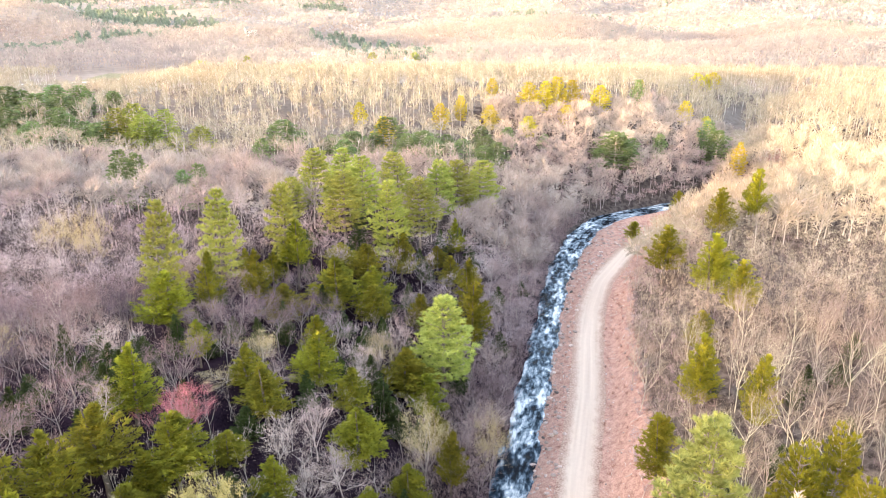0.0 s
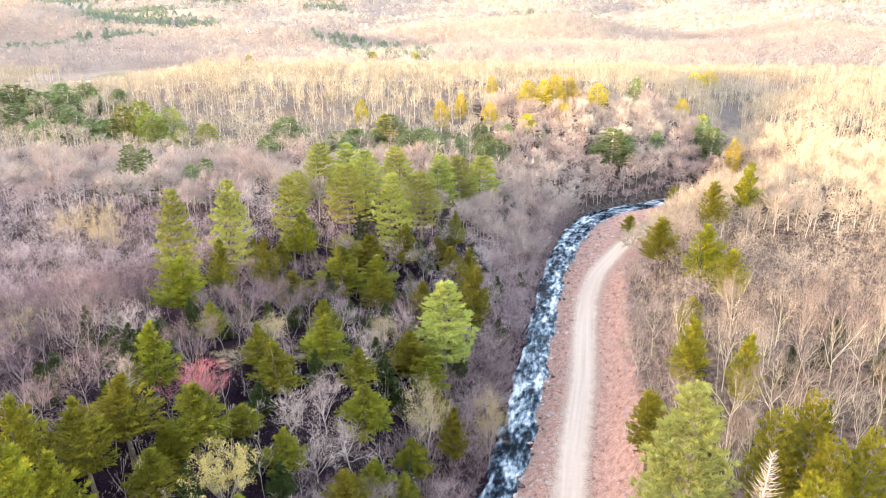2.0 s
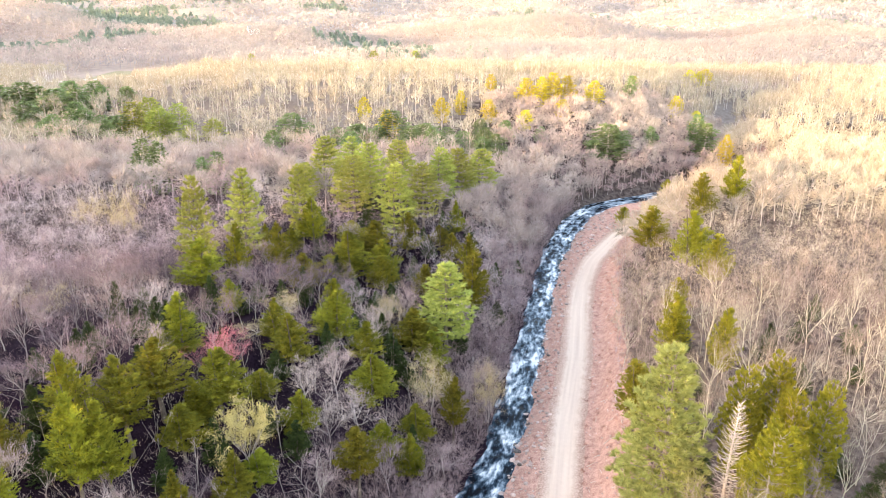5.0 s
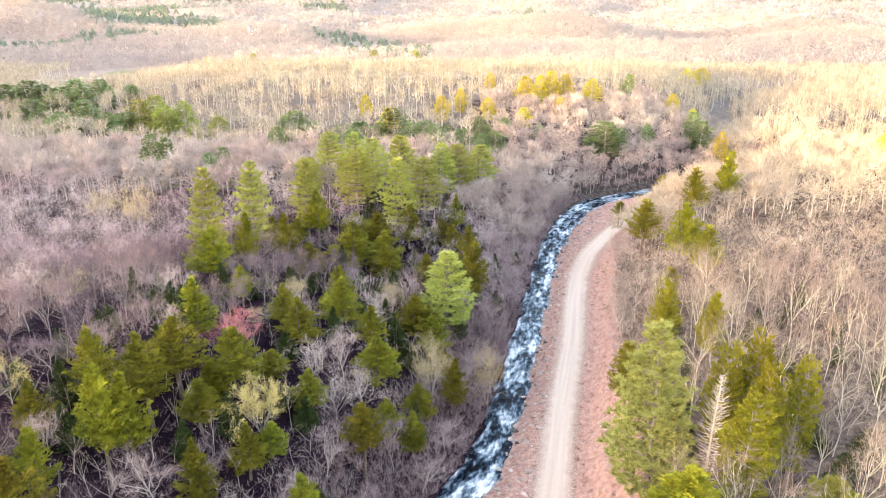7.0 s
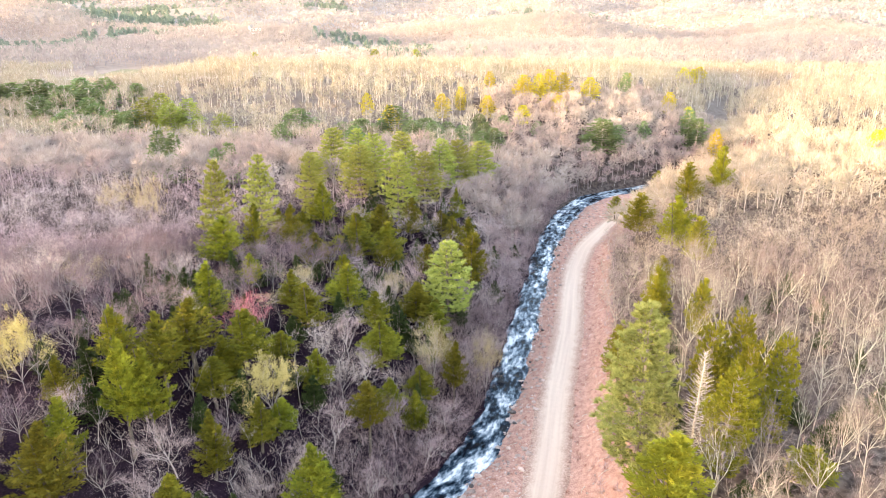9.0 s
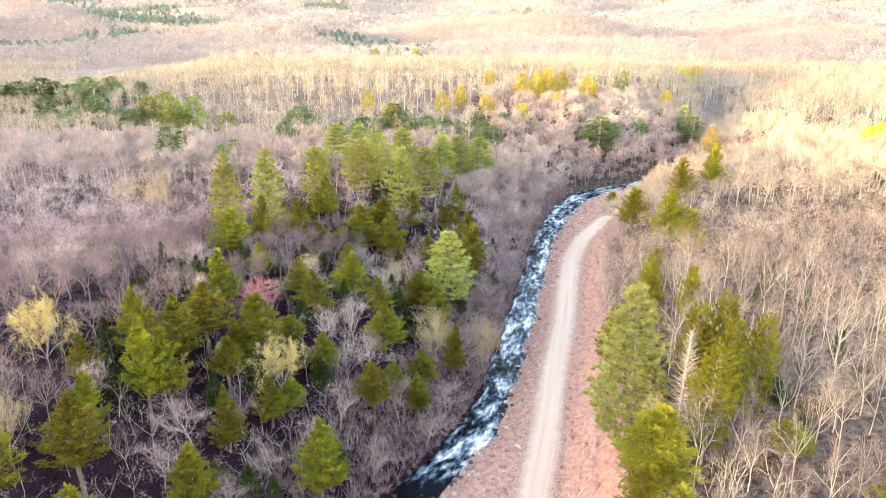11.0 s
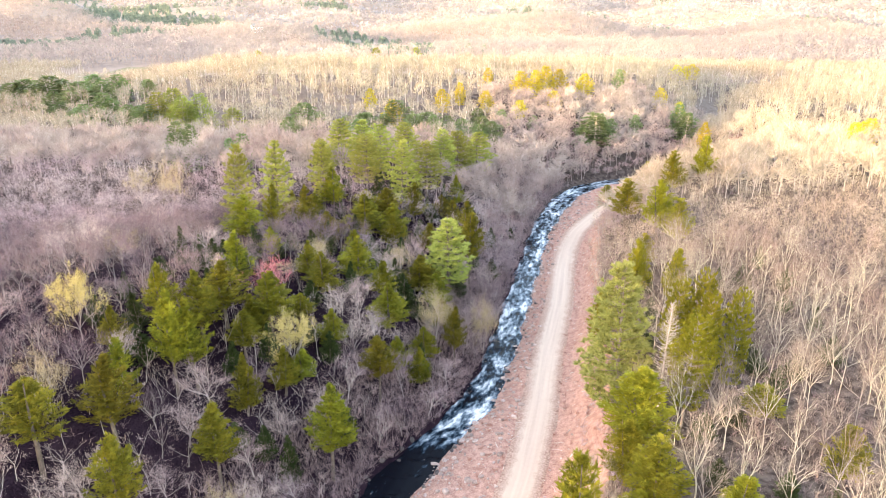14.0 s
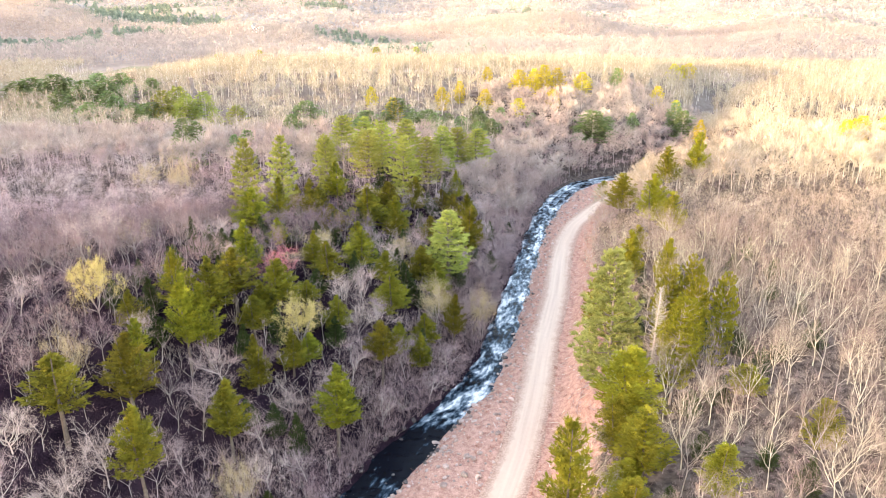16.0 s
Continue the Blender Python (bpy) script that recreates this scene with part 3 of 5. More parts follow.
def bough_plume(rng, at, way, length, width, count, droop, size, lift=0.5):
    """A plume of needle sprays along one bough: widest past its middle, pointed at its end, nodding at the tip."""
    way = way / np.linalg.norm(way)
    side = np.cross(way, (0, 0, 1.0))
    side /= np.linalg.norm(side) + 1e-9
    up = np.cross(side, way)
    k = rng.uniform(0.0, 1.0, count) ** 0.72
    girth = width * np.clip(1.15 * np.sin(np.clip(k, 0, 1) ** 0.8 * 2.75), 0.12, 1.0)
    a, q = rng.uniform(0, 6.28, count), np.sqrt(rng.uniform(0.1, 1, count))
    c = at + way * (k * length)[:, None] + side * (np.cos(a) * q * girth)[:, None] + up * (np.sin(a) * q * girth * lift)[:, None] - np.array([0, 0, 1.0]) * (droop * k**2 * length)[:, None]
    out = way * 0.85 + side * (np.cos(a) * 0.55)[:, None] + up * (np.sin(a) * 0.35)[:, None] - np.array([0, 0, 1.0]) * (droop * 1.3 * k)[:, None] + rng.normal(size=(count, 3)) * 0.22
    out /= np.linalg.norm(out, axis=1)[:, None]
    flat = np.cross(out, up + rng.normal(size=(count, 3)) * 0.32)
    flat /= np.linalg.norm(flat, axis=1)[:, None] + 1e-9
    s = size * rng.uniform(0.65, 1.3, count)[:, None]
    v = np.stack([c - out * s * 0.4 + flat * s * 0.26, c - out * s * 0.4 - flat * s * 0.26, c + out * s * 0.95], 1).reshape(-1, 3)
    return v, np.arange(len(v)).reshape(-1, 3)


def hemlock_arrays(seed, dense=1.0, base=0.16, slim=0.85):
    """A dense conifer 13 m tall and 2.7 m in radius: a full cone of feathery boughs that rise and nod at their tips."""
    rng = np.random.default_rng(seed)
    trunk = tube(bent((0, 0, -0.3), (rng.normal() * 0.02, rng.normal() * 0.02, 1), 12.9, 6, 0.0, 0.012, rng), np.linspace(0.19, 0.03, 7), 6)
    plumes = []
    lobes = rng.uniform(0.86, 1.14, 9)
    z, foot = 13 * base, 13 * base
    while z < 12.8:
        k = (z - foot) / (13 - foot)
        reach = 2.7 * (1 - k**1.25) ** slim * (0.74 + 0.26 * min(1, k * 4)) + 0.10
        for i in range(max(4, round(9 * (1 - 0.45 * k)))):
            a = rng.uniform(0, 6.28)
            r = reach * lobes[int((a + 0.25 * z) * 9 / 6.2832) % 9] * rng.uniform(0.74, 1.08)
            way = np.array([math.cos(a), math.sin(a), 1.05 + 1.3 * k**2])
            plumes.append(bough_plume(rng, np.array([0, 0, z - 0.7 * r + rng.uniform(-0.3, 0.3)]), way, r * 1.45, 0.13 * r + 0.15, max(8, int((14 + 22 * r) * dense)), 0.16, 0.26 / dense**0.4, 0.7))
        z += 0.58 - 0.16 * k
    plumes.append(bough_plume(rng, np.array([0, 0, 11.9]), np.array([0.03, 0.02, 1.0]), 1.1, 0.14, 16, 0.0, 0.2))
    return trunk, join(plumes)


def pine_arrays(seed, bare_part=0.30, full=1.0, dense=1.0, blunt=0.75, tier=1.15, clump=1.0, lay=blades):
    """A white pine 16 m tall and 3.6 m in radius: flat whorls of boughs with clumps of long needles, gaps between the tiers."""
    rng = np.random.default_rng(seed)
    stem = bent((0, 0, -0.3), (rng.normal() * 0.02, rng.normal() * 0.02, 1), 15.6, 6, 0.0, 0.015, rng)
    trunk = [tube(stem, np.linspace(0.25, 0.04, 7), 7)]
    needles = []
    z = 16 * bare_part
    while z < 15.6:
        k = (z / 16 - bare_part) / (1 - bare_part)
        reach = 3.6 * min(1, (1.9 - blunt) * (1 - k) ** blunt) * (0.70 + 0.30 * min(1, k * 3.0)) + 0.20
        turn = rng.uniform(0, 6.28)
        ring = 7 if k < 0.75 else 5
        for i in range(ring):
            a = turn + i * 6.28 / ring + rng.uniform(-0.28, 0.28)
            r = reach * rng.uniform(0.72, 1.12) * full
            rise = 0.10 + 0.75 * k**2
            way = np.array([math.cos(a), math.sin(a), rise])
            side = np.array([-math.sin(a), math.cos(a), 0.0])
            at = np.array([0, 0, z + rng.uniform(-0.16, 0.16)])
            bough = np.array([at, at + way * r * 0.5 - (0, 0, 0.03 * r), at + way * r * 0.92 + (0, 0, 0.05 * r)])
            trunk.append(tube(bough, [0.05, 0.032, 0.012], 3))
            clumps = max(4, int((3 + 3.2 * r) * min(dense, 1.6) / clump))
            u = rng.uniform(0.22, 1.0, clumps) ** 0.75
            wing = rng.uniform(-1, 1, clumps) * (0.10 + 0.34 * np.sin(u * 2.7)) * r
            c = at + way * (u * r)[:, None] + side * wing[:, None] + np.array([0, 0, 1.0]) * (0.06 * r * u**2 + rng.normal(size=clumps) * 0.07)[:, None]
            per = max(6, int(13 * dense * clump / min(dense, 1.6))) if dense >= 1 else 8
            c = np.repeat(c, per, 0)
            n = len(c)
            out = way * 0.6 + side * np.repeat(wing / (r + 0.1), per)[:, None] * 1.2 + rng.normal(size=(n, 3)) * (0.62, 0.62, 0.26) + (0, 0, 0.20)
            out /= np.linalg.norm(out, axis=1)[:, None]
            long = rng.uniform(0.32, 0.62, n) * (0.75 + 0.10 * r)
            needles.append(lay(c - out * 0.08, c + out * long[:, None], np.full(n, 0.20 / dense ** 0.5 if dense >= 1 else 0.46), rng))
        z += tier * (1 - 0.45 * k)
    return join(trunk), join(needles)


def tufts(tips, count, size, rng, puffs=90):
    """Clumps of buds and young leaves: puffs about the ends of the twigs."""
    heart = tips[rng.integers(0, len(tips), puffs)]
    c = heart[rng.integers(0, puffs, count)] + rng.normal(size=(count, 3)) * (0.40, 0.40, 0.30)
    u, w = rng.normal(size=(count, 3)), rng.normal(size=(count, 3))
    s = size * rng.uniform(0.6, 1.3, count)[:, None]
    u, w = u / np.linalg.norm(u, axis=1)[:, None] * s, w / np.linalg.norm(w, axis=1)[:, None] * s
    v = np.stack([c - u, c + w, c + u, c - w], 1).reshape(-1, 3)
    n = np.arange(count)[:, None] * 4
    return v, np.concatenate([n + (0, 1, 2), n + (0, 2, 3)])


KINDS = {}


def define(kind, name, tall, wide, meshes, label, category="tree"):
    """meshes: lists of (part name, arrays, material, part label), one list a variant; each is brought to the given height and radius."""
    for v in meshes:
        every = np.concatenate([arrays[0] for _, arrays, _, _ in v])
        size = (wide / np.quantile(np.hypot(every[:, 0], every[:, 1]), 0.97),) * 2 + (tall / every[:, 2].max(),)
        for _, arrays, _, _ in v:
            arrays[0][:] = arrays[0] * size
    KINDS[kind] = dict(name=name, tall=tall, wide=wide, label=label, category=category, first={},
                       variants=[[(p, mesh_of(f"{name}_{p}", *arrays, M[mat]), lab) for p, arrays, mat, lab in v] for v in meshes])


define("hemlock", "hemlock_tree", 13, 2.5, [[("trunk", t, "bark_dark", ""), ("crown", c, "hemlock", "")] for t, c in (hemlock_arrays(s, 1.0, b, w) for s, b, w in ((11, 0.28, 0.90), (12, 0.34, 0.76), (13, 0.24, 1.02), (14, 0.30, 0.84), (15, 0.36, 0.70)))],
       "dark olive-green hemlock with dense drooping boughs among bare trees", "conifer")
define("tall_hemlock", "hemlock_tree", 13, 2.5, [[("trunk", t, "bark_dark", ""), ("crown", c, "hemlock", "")] for t, c in (hemlock_arrays(s, 1.0, b, w) for s, b, w in ((111, 0.46, 0.86), (112, 0.52, 0.74), (113, 0.42, 0.95)))],
       "tall olive-green hemlock with a dense pointed crown", "conifer")
define("pine", "white_pine_tree", 16, 3.4, [[("trunk", t, "bark_pine", ""), ("crown", c, "pine", "")] for t, c in (pine_arrays(s, 0.24, 1.0, 1.6, b, 1.35) for s, b in ((21, 0.70), (22, 0.62), (23, 0.75), (24, 0.55)))],
       "tall light green white pine with tiered boughs", "conifer")
define("far_pine", "white_pine_tree", 16, 3.4, [[("trunk", t, "bark_pale", ""), ("crown", c, "pine", "")] for t, c in (pine_arrays(s, 0.16, 1.0, 0.55, 0.66, 1.2) for s in (221, 222, 223))],
       "white pine far off among bare woods", "conifer")
define("dark_pine", "white_pine_tree", 16, 3.4, [[("trunk", t, "bark_pale", ""), ("crown", c, "pine_dark", "")] for t, c in (pine_arrays(s, 0.08, 1.0, 0.55, 0.62, 1.2) for s in (224, 225, 226))],
       "dark green white pine far off among bare woods", "conifer")
define("broad_pine", "white_pine_tree", 16, 3.4, [[("trunk", t, "bark_grey", ""), ("crown", c, "soft_pine", "")] for t, c in (pine_arrays(s, 0.10, 1.0, 3.0, 0.68, 1.15, 1.4) for s in (26,))],
       "broad pale green white pine beside the gravel track", "conifer")
define("olive_pine", "white_pine_tree", 16, 3.4, [[("trunk", t, "bark_grey", ""), ("crown", c, "yellow_pine", "")] for t, c in (pine_arrays(s, 0.22, 1.0, 2.4, 0.52, 1.2, 1.3) for s in (27, 25))],
       "yellow-olive pine in a clump beside the gravel track", "conifer")
define("bushy", "hemlock_tree", 16, 3.4, [[("trunk", t, "bark_dark", ""), ("crown", c, "yellow_pine", "")] for t, c in (hemlock_arrays(s, 1.0, 0.38, 0.5) for s in (231, 232, 233))],
       "bushy olive-green hemlock among bare trees beside the gravel track", "conifer")
define("gold_pine", "white_pine_tree", 16, 3.4, [[("trunk", t, "bark_pale", ""), ("crown", c, "gold", "")] for t, c in (pine_arrays(s, 0.2, 1.0, 0.55, 0.62, 1.2, 1.0, slivers) for s in (227, 228))],
       "pine on a bare wooded ridge, low sunlight put into its gold needles", "conifer")
define("dead_pine", "dead_pine_tree", 16, 2.2, [[("trunk", pine_arrays(28, 0.12, 0.9, 1.0, 0.75, 0.55)[0], "bark_dead", "")]], "dead grey pine stem with bare side branches", "dead tree")


def bare_variant(seed, mat="twig", bark="bark_grey", **kw):
    wood, fine, _ = bare_arrays(seed, **kw)
    return [("trunk", wood, bark, ""), ("crown", fine, mat, "fine leafless twigs")]


define("bare", "bare_tree", 12, 3.8, [bare_variant(s, "twig", fork=f, leaders=n) for s, f, n in ((31, 0.30, 6), (33, 0.26, 7), (35, 0.34, 6), (37, 0.38, 5))],
       "leafless grey broadleaf tree with fine purplish twigs", "tree")
define("pale_bare", "bare_tree", 12, 3.8, [bare_variant(s, "twig_tan", "bark_pink", fork=f, leaders=n) for s, f, n in ((32, 0.34, 6), (34, 0.30, 7), (36, 0.26, 7), (38, 0.36, 6))],
       "leafless broadleaf tree with pale limbs and pinkish twigs", "tree")
define("tall_bare", "bare_tree", 16, 3.0, [bare_variant(s, "twig_slope", "bark_east", tall=16, fork=f, leaders=5, boughs=6, twigs=560, rise=(0.8, 1.5), stout=0.95, open_out=1.1, haze=1100, lean=0.05) for s, f in ((51, 0.40), (52, 0.34), (53, 0.46), (54, 0.38), (55, 0.30))],
       "tall slender pale grey leafless tree on the east slope", "tree")


def bud_variant(seed, mat, count, size):
    wood, fine, tips = bare_arrays(seed, fork=0.20, leaders=9, boughs=6, twigs=700, twig_width=0.045)
    return [("trunk", wood, "bark_pink", ""), ("branchwork", fine, mat, "budding twigs"), ("crown", tufts(tips[tips[:, 2] > np.quantile(tips[:, 2], 0.15)], count, size, np.random.default_rng(seed), 280), mat, "young buds and leaves")]


define("bud_yellow", "budding_tree", 12, 4.2, [bud_variant(s, "bud_yellow", 8000, 0.11) for s in (41, 42)], "broadleaf tree covered in pale yellow spring buds")
define("bud_tan", "budding_tree", 12, 4.2, [bud_variant(s, "bud_tan", 4500, 0.075) for s in (43, 44)], "broadleaf tree with tan and olive spring buds")
define("bud_red", "red_maple_tree", 12, 4.2, [bud_variant(45, "bud_red", 6500, 0.06)], "small maple tree covered in red spring buds")

tree_rng = random.Random(5)
STANDS = []
SPREAD = {"bud_yellow": 1.15, "bud_tan": 1.15, "bud_red": 1.3, "hemlock": 1.08, "tall_hemlock": 1.05, "bushy": 1.2, "bare": 1.25, "pale_bare": 1.25, "tall_bare": 1.25, "pine": 1.08, "far_pine": 1.35, "gold_pine": 1.25, "dark_pine": 1.4, "broad_pine": 1.1, "olive_pine": 1.0}


def plant(kind, x, y, height, radius, label="", group=""):
    """One tree, as tall and as wide as given, on the ground."""
    if kind == "hemlock" and height > 11.5:
        kind, radius = "tall_hemlock", max(radius, 0.17 * height)
    k = KINDS[kind]
    v = tree_rng.randrange(len(k["variants"]))
    radius *= SPREAD.get(kind, 1.0)
    size = (radius / k["wide"], radius / k["wide"], height / k["tall"])
    spin = Euler((radians(tree_rng.uniform(-2, 2)), radians(tree_rng.uniform(-2, 2)), tree_rng.uniform(0, 6.28)))
    place = (x, y, land_at(x, y) - 0.05)
    if v in k["first"]:
        first = k["first"][v]
        thing = copy_thing(first, Matrix.LocRotScale(place, spin, [a / b for a, b in zip(size, first.scale)]))
    else:
        thing = new(k["name"])
        for p, me, lab in k["variants"][v]:
            part(p, me, thing, lab)
        k["first"][v] = thing
        thing.location, thing.rotation_euler, thing.scale = place, spin, size
    tagged(thing, label or k["label"], k["category"], group)
    STANDS.append((x, y, radius))
    return thing


def grove(kind, trees, label="", group=""):
    """Rows of x, y, height of the top above the river, radius."""
    for x, y, top, radius in trees:
        plant(kind, x, y, top - land_at(x, y), radius, label, group)


grove("pine", [(0.1, 95.5, 25.9, 4.5)], "bright green white pine standing clear beside the river woods", "conifers west of the river")
grove("pine", [(-41.8, 93.9, 41.4, 3.1), (-37.6, 107.4, 39.5, 3.2), (-28.8, 118, 37.9, 3.1)], "tall yellow-green white pine rising over bare woods", "conifers west of the river")
grove("pine", [(-30.2, 158.8, 35.9, 4.5), (-20.9, 138, 35.2, 4.8), (-18.5, 150, 35.8, 4.2), (-11.4, 130.8, 35.1, 3.9), (-11.5, 161.2, 34.6, 4.5), (-5.2, 145, 32, 4.6),
               (3.8, 170, 30.4, 4.8), (10.5, 178.8, 28.5, 4.9), (-1.2, 163.8, 31.9, 4.2), (-25, 166.2, 34.4, 4.2), (-33.8, 148.8, 31.2, 3.2)], group="pine grove")
grove("hemlock", [(-39.4, 88.1, 32.5, 3.8), (-35.2, 95, 33.2, 2), (-18.1, 106.8, 27.9, 4.1), (-14.4, 117.9, 26.2, 3.9), (-12.5, 111.2, 24.4, 3.5), (-8.2, 128.1, 24.9, 3), (2.6, 145.5, 22.5, 2.4), (4.9, 118.2, 23.4, 2.4),
                  (4.9, 104.8, 24.4, 3.1), (-25.4, 100.1, 25.8, 3.8), (-30.1, 100.5, 31.5, 2.4), (-35.1, 66.9, 32.5, 3.1), (-17.1, 81.5, 26.6, 3.2), (-21.8, 72.9, 26.8, 2.9), (-5.6, 90, 19.9, 3.8), (-2.2, 87.5, 16.9, 2.8),
                  (-26.2, 115, 31.9, 3), (-1.2, 133.8, 20, 2.8), (-20, 125, 23.8, 3.2)], group="conifers west of the river")
grove("hemlock", [(-34, 57.1, 31.5, 3.6), (-35.8, 51.9, 31.8, 3.2), (-28.1, 60.1, 28.2, 3.4), (-10.6, 72.9, 20.6, 3.6), (-28.5, 72.9, 18.1, 2), (1.1, 75.9, 15.5, 2.1), (-40.5, 32.5, 29.3, 3.3),
                  (-29.3, 34.2, 21.5, 2.8), (-16.8, 43.6, 18.2, 3.5), (-39.6, 48.6, 34.4, 1.9), (-36.8, 42.8, 33, 2.4), (-35, 45.4, 30.5, 2.9), (-41.9, 38.8, 28.2, 2), (-28.2, 44.2, 22.8, 2.2),
                  (-45, 45, 29.4, 2.1), (-5, 66.2, 11.9, 2), (-22.5, 55, 17.5, 2), (-36.2, 23.8, 25, 2.8)], group="conifers west of the river")
grove("hemlock", [(-11.3, 58.8, 17.9, 2.8), (-24.6, 65.5, 22.1, 2.2), (-18.8, 112.7, 25.3, 2.4), (-30.5, 114.4, 25.8, 2.2), (-36.0, 116.5, 25.9, 2.2), (-18.6, 89.7, 25.1, 2.5), (-24.7, 76.8, 27.5, 2.3), (-12.2, 78.5, 22.9, 2.5), (-24.3, 50.7, 20.3, 2.2), (-30.3, 57.2, 25.6, 2.2), (1.4, 126.7, 20.6, 2.6), (-32.6, 81.2, 28.5, 2.0), (-3.8, 107.6, 20.8, 2.5)], group="conifers west of the river")
grove("hemlock", [(-19.1, 63.2, 20.4, 2.5), (-30.3, 52.8, 25, 2.6), (-8.7, 66.2, 14, 2.2), (-4.3, 71.8, 13, 2.4), (-11.7, 105.5, 23.3, 3), (-1, 83.5, 13, 2.2), (-46.3, 26.7, 29.5, 3.4)], group="conifers west of the river")
grove("bushy", [(73.4, 204.5, 13, 2.6), (54.1, 184, 9.6, 2.2), (42.3, 101.2, 20.5, 2.2)], "olive-green hemlock among bare trees beside the gravel track", "conifers beside the track")
grove("broad_pine", [(24.9, 52.4, 33.2, 4.7)], "", "conifers beside the track")
grove("olive_pine", [(33.2, 52.5, 30.2, 2.4), (37.3, 53.4, 31.6, 2.4), (35, 46.8, 30.8, 2.2), (40, 48.3, 30.6, 2.2), (31.6, 42.6, 29.8, 3.0)], "yellow-olive pine in a clump beside the gravel track", "conifers beside the track")
grove("dead_pine", [(30.2, 48.0, 28.8, 2.3)])
grove("bushy", [(47.6, 137.4, 23.5, 3.8), (50.8, 118.6, 27.9, 3.4), (53.1, 112.5, 25.2, 3), (64.5, 151.2, 28.1, 3), (76.4, 160.4, 30.5, 2.9), (40.6, 75.8, 26.2, 2.1), (28, 73.6, 19, 2.6), (35.6, 83.6, 25.2, 2.5),
                  (24, 35.8, 25, 3.8), (20.3, 23.1, 17.2, 2.2), (22.4, 24.4, 23.4, 2.8), (20.8, 30.6, 21.2, 2.5), (11.8, 15.5, 27.9, 2.8), (30, 65, 18.8, 2.1), (17.8, 14.4, 21.9, 2.4), (29.4, 20, 21.9, 2.2), (45, 27.5, 22.5, 2.2), (41.9, 42.5, 18.8, 2.5)],
      "olive-green hemlock among bare trees beside the gravel track", "conifers beside the track")
grove("bud_yellow", [(-24, 55.6, 25.1, 4.1), (-50.6, 46.9, 35.5, 3.2)], group="budding trees")
grove("bud_tan", [(-63.8, 114.5, 37.0, 3.6), (-48, 33, 30.5, 3.2), (-2.4, 76.5, 19.9, 4), (-28.1, 77.5, 23.1, 3.5), (-25, 83.8, 25.6, 3.2), (-27, 28.5, 15.5, 2.6), (-10, 92.5, 21.2, 3), (6.9, 82.5, 15.6, 3.1), (-75, 125, 31.2, 3.8), (-58.8, 77.5, 30, 3.8)], group="budding trees")
grove("bud_red", [(-28.8, 64.5, 29.8, 2.8)])

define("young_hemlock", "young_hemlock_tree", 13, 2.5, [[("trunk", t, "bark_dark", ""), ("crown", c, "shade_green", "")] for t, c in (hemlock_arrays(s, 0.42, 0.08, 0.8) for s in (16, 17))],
       "young hemlock under bare trees, shade put into its dark green", "conifer")
young = random.Random(8)
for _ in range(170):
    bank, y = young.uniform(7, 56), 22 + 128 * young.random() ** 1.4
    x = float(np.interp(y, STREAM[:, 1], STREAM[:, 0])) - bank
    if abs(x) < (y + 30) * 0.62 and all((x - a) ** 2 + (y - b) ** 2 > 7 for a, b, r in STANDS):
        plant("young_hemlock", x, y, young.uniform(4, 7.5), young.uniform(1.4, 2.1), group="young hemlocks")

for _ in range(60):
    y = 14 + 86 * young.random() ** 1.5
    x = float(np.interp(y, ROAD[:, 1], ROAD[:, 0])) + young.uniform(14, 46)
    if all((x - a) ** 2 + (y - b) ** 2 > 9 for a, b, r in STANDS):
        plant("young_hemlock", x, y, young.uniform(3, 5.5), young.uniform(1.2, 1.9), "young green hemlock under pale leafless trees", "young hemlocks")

# conifers farther off: the dark cluster past the west woods, the ridge ones with sunlight painted gold, the odd single
# ones
grove("dark_pine", [(-202.9, 321.6, 31.7, 8.0), (-199.0, 326.5, 29.0, 6.7), (-178.6, 304.8, 30.4, 7.6), (-180.4, 322.5, 32.1, 6.6), (-165.2, 298.6, 31.1, 6.2), (-164.9, 316.3, 32.8, 5.2), (-148.1, 311.4, 30.8, 3.8), (-182.2, 286.8, 26.8, 6.0), (-155.6, 257.2, 24.7, 4.7), (-135.1, 257.3, 25.8, 3.9), (-126.8, 251.4, 25.3, 3.8), (-151.1, 269.2, 29.3, 4.5), (-215.5, 324.0, 29.9, 8.0), (-223.2, 323.6, 28.1, 8.0)],
      "dark green white pine in a cluster beyond the bare woods", "far pine cluster")
fill = random.Random(12)
for stand in [s for s in STANDS if s[1] > 240 and s[0] < -80]:
    x, y = stand[0] + fill.uniform(3, 6.5), stand[1] - fill.uniform(3, 7)
    plant("dark_pine", x, y, fill.uniform(9, 12.5), fill.uniform(3.6, 5), "dark green white pine in a cluster beyond the bare woods", "far pine cluster")
grove("far_pine", [(-119.2, 250.4, 32.0, 4.6), (-116.2, 250.6, 24.8, 4.2), (-112.7, 250.2, 34.0, 4.6), (-106.6, 242.9, 31.1, 4.5), (-104.9, 243.6, 26.6, 3.7), (-101.4, 250.3, 31.6, 4.2), (-95.2, 242.0, 24.2, 3.0), (-86.1, 242.2, 26.8, 3.7)],
      "light green white pine in a cluster beyond the bare woods", "far pine cluster")
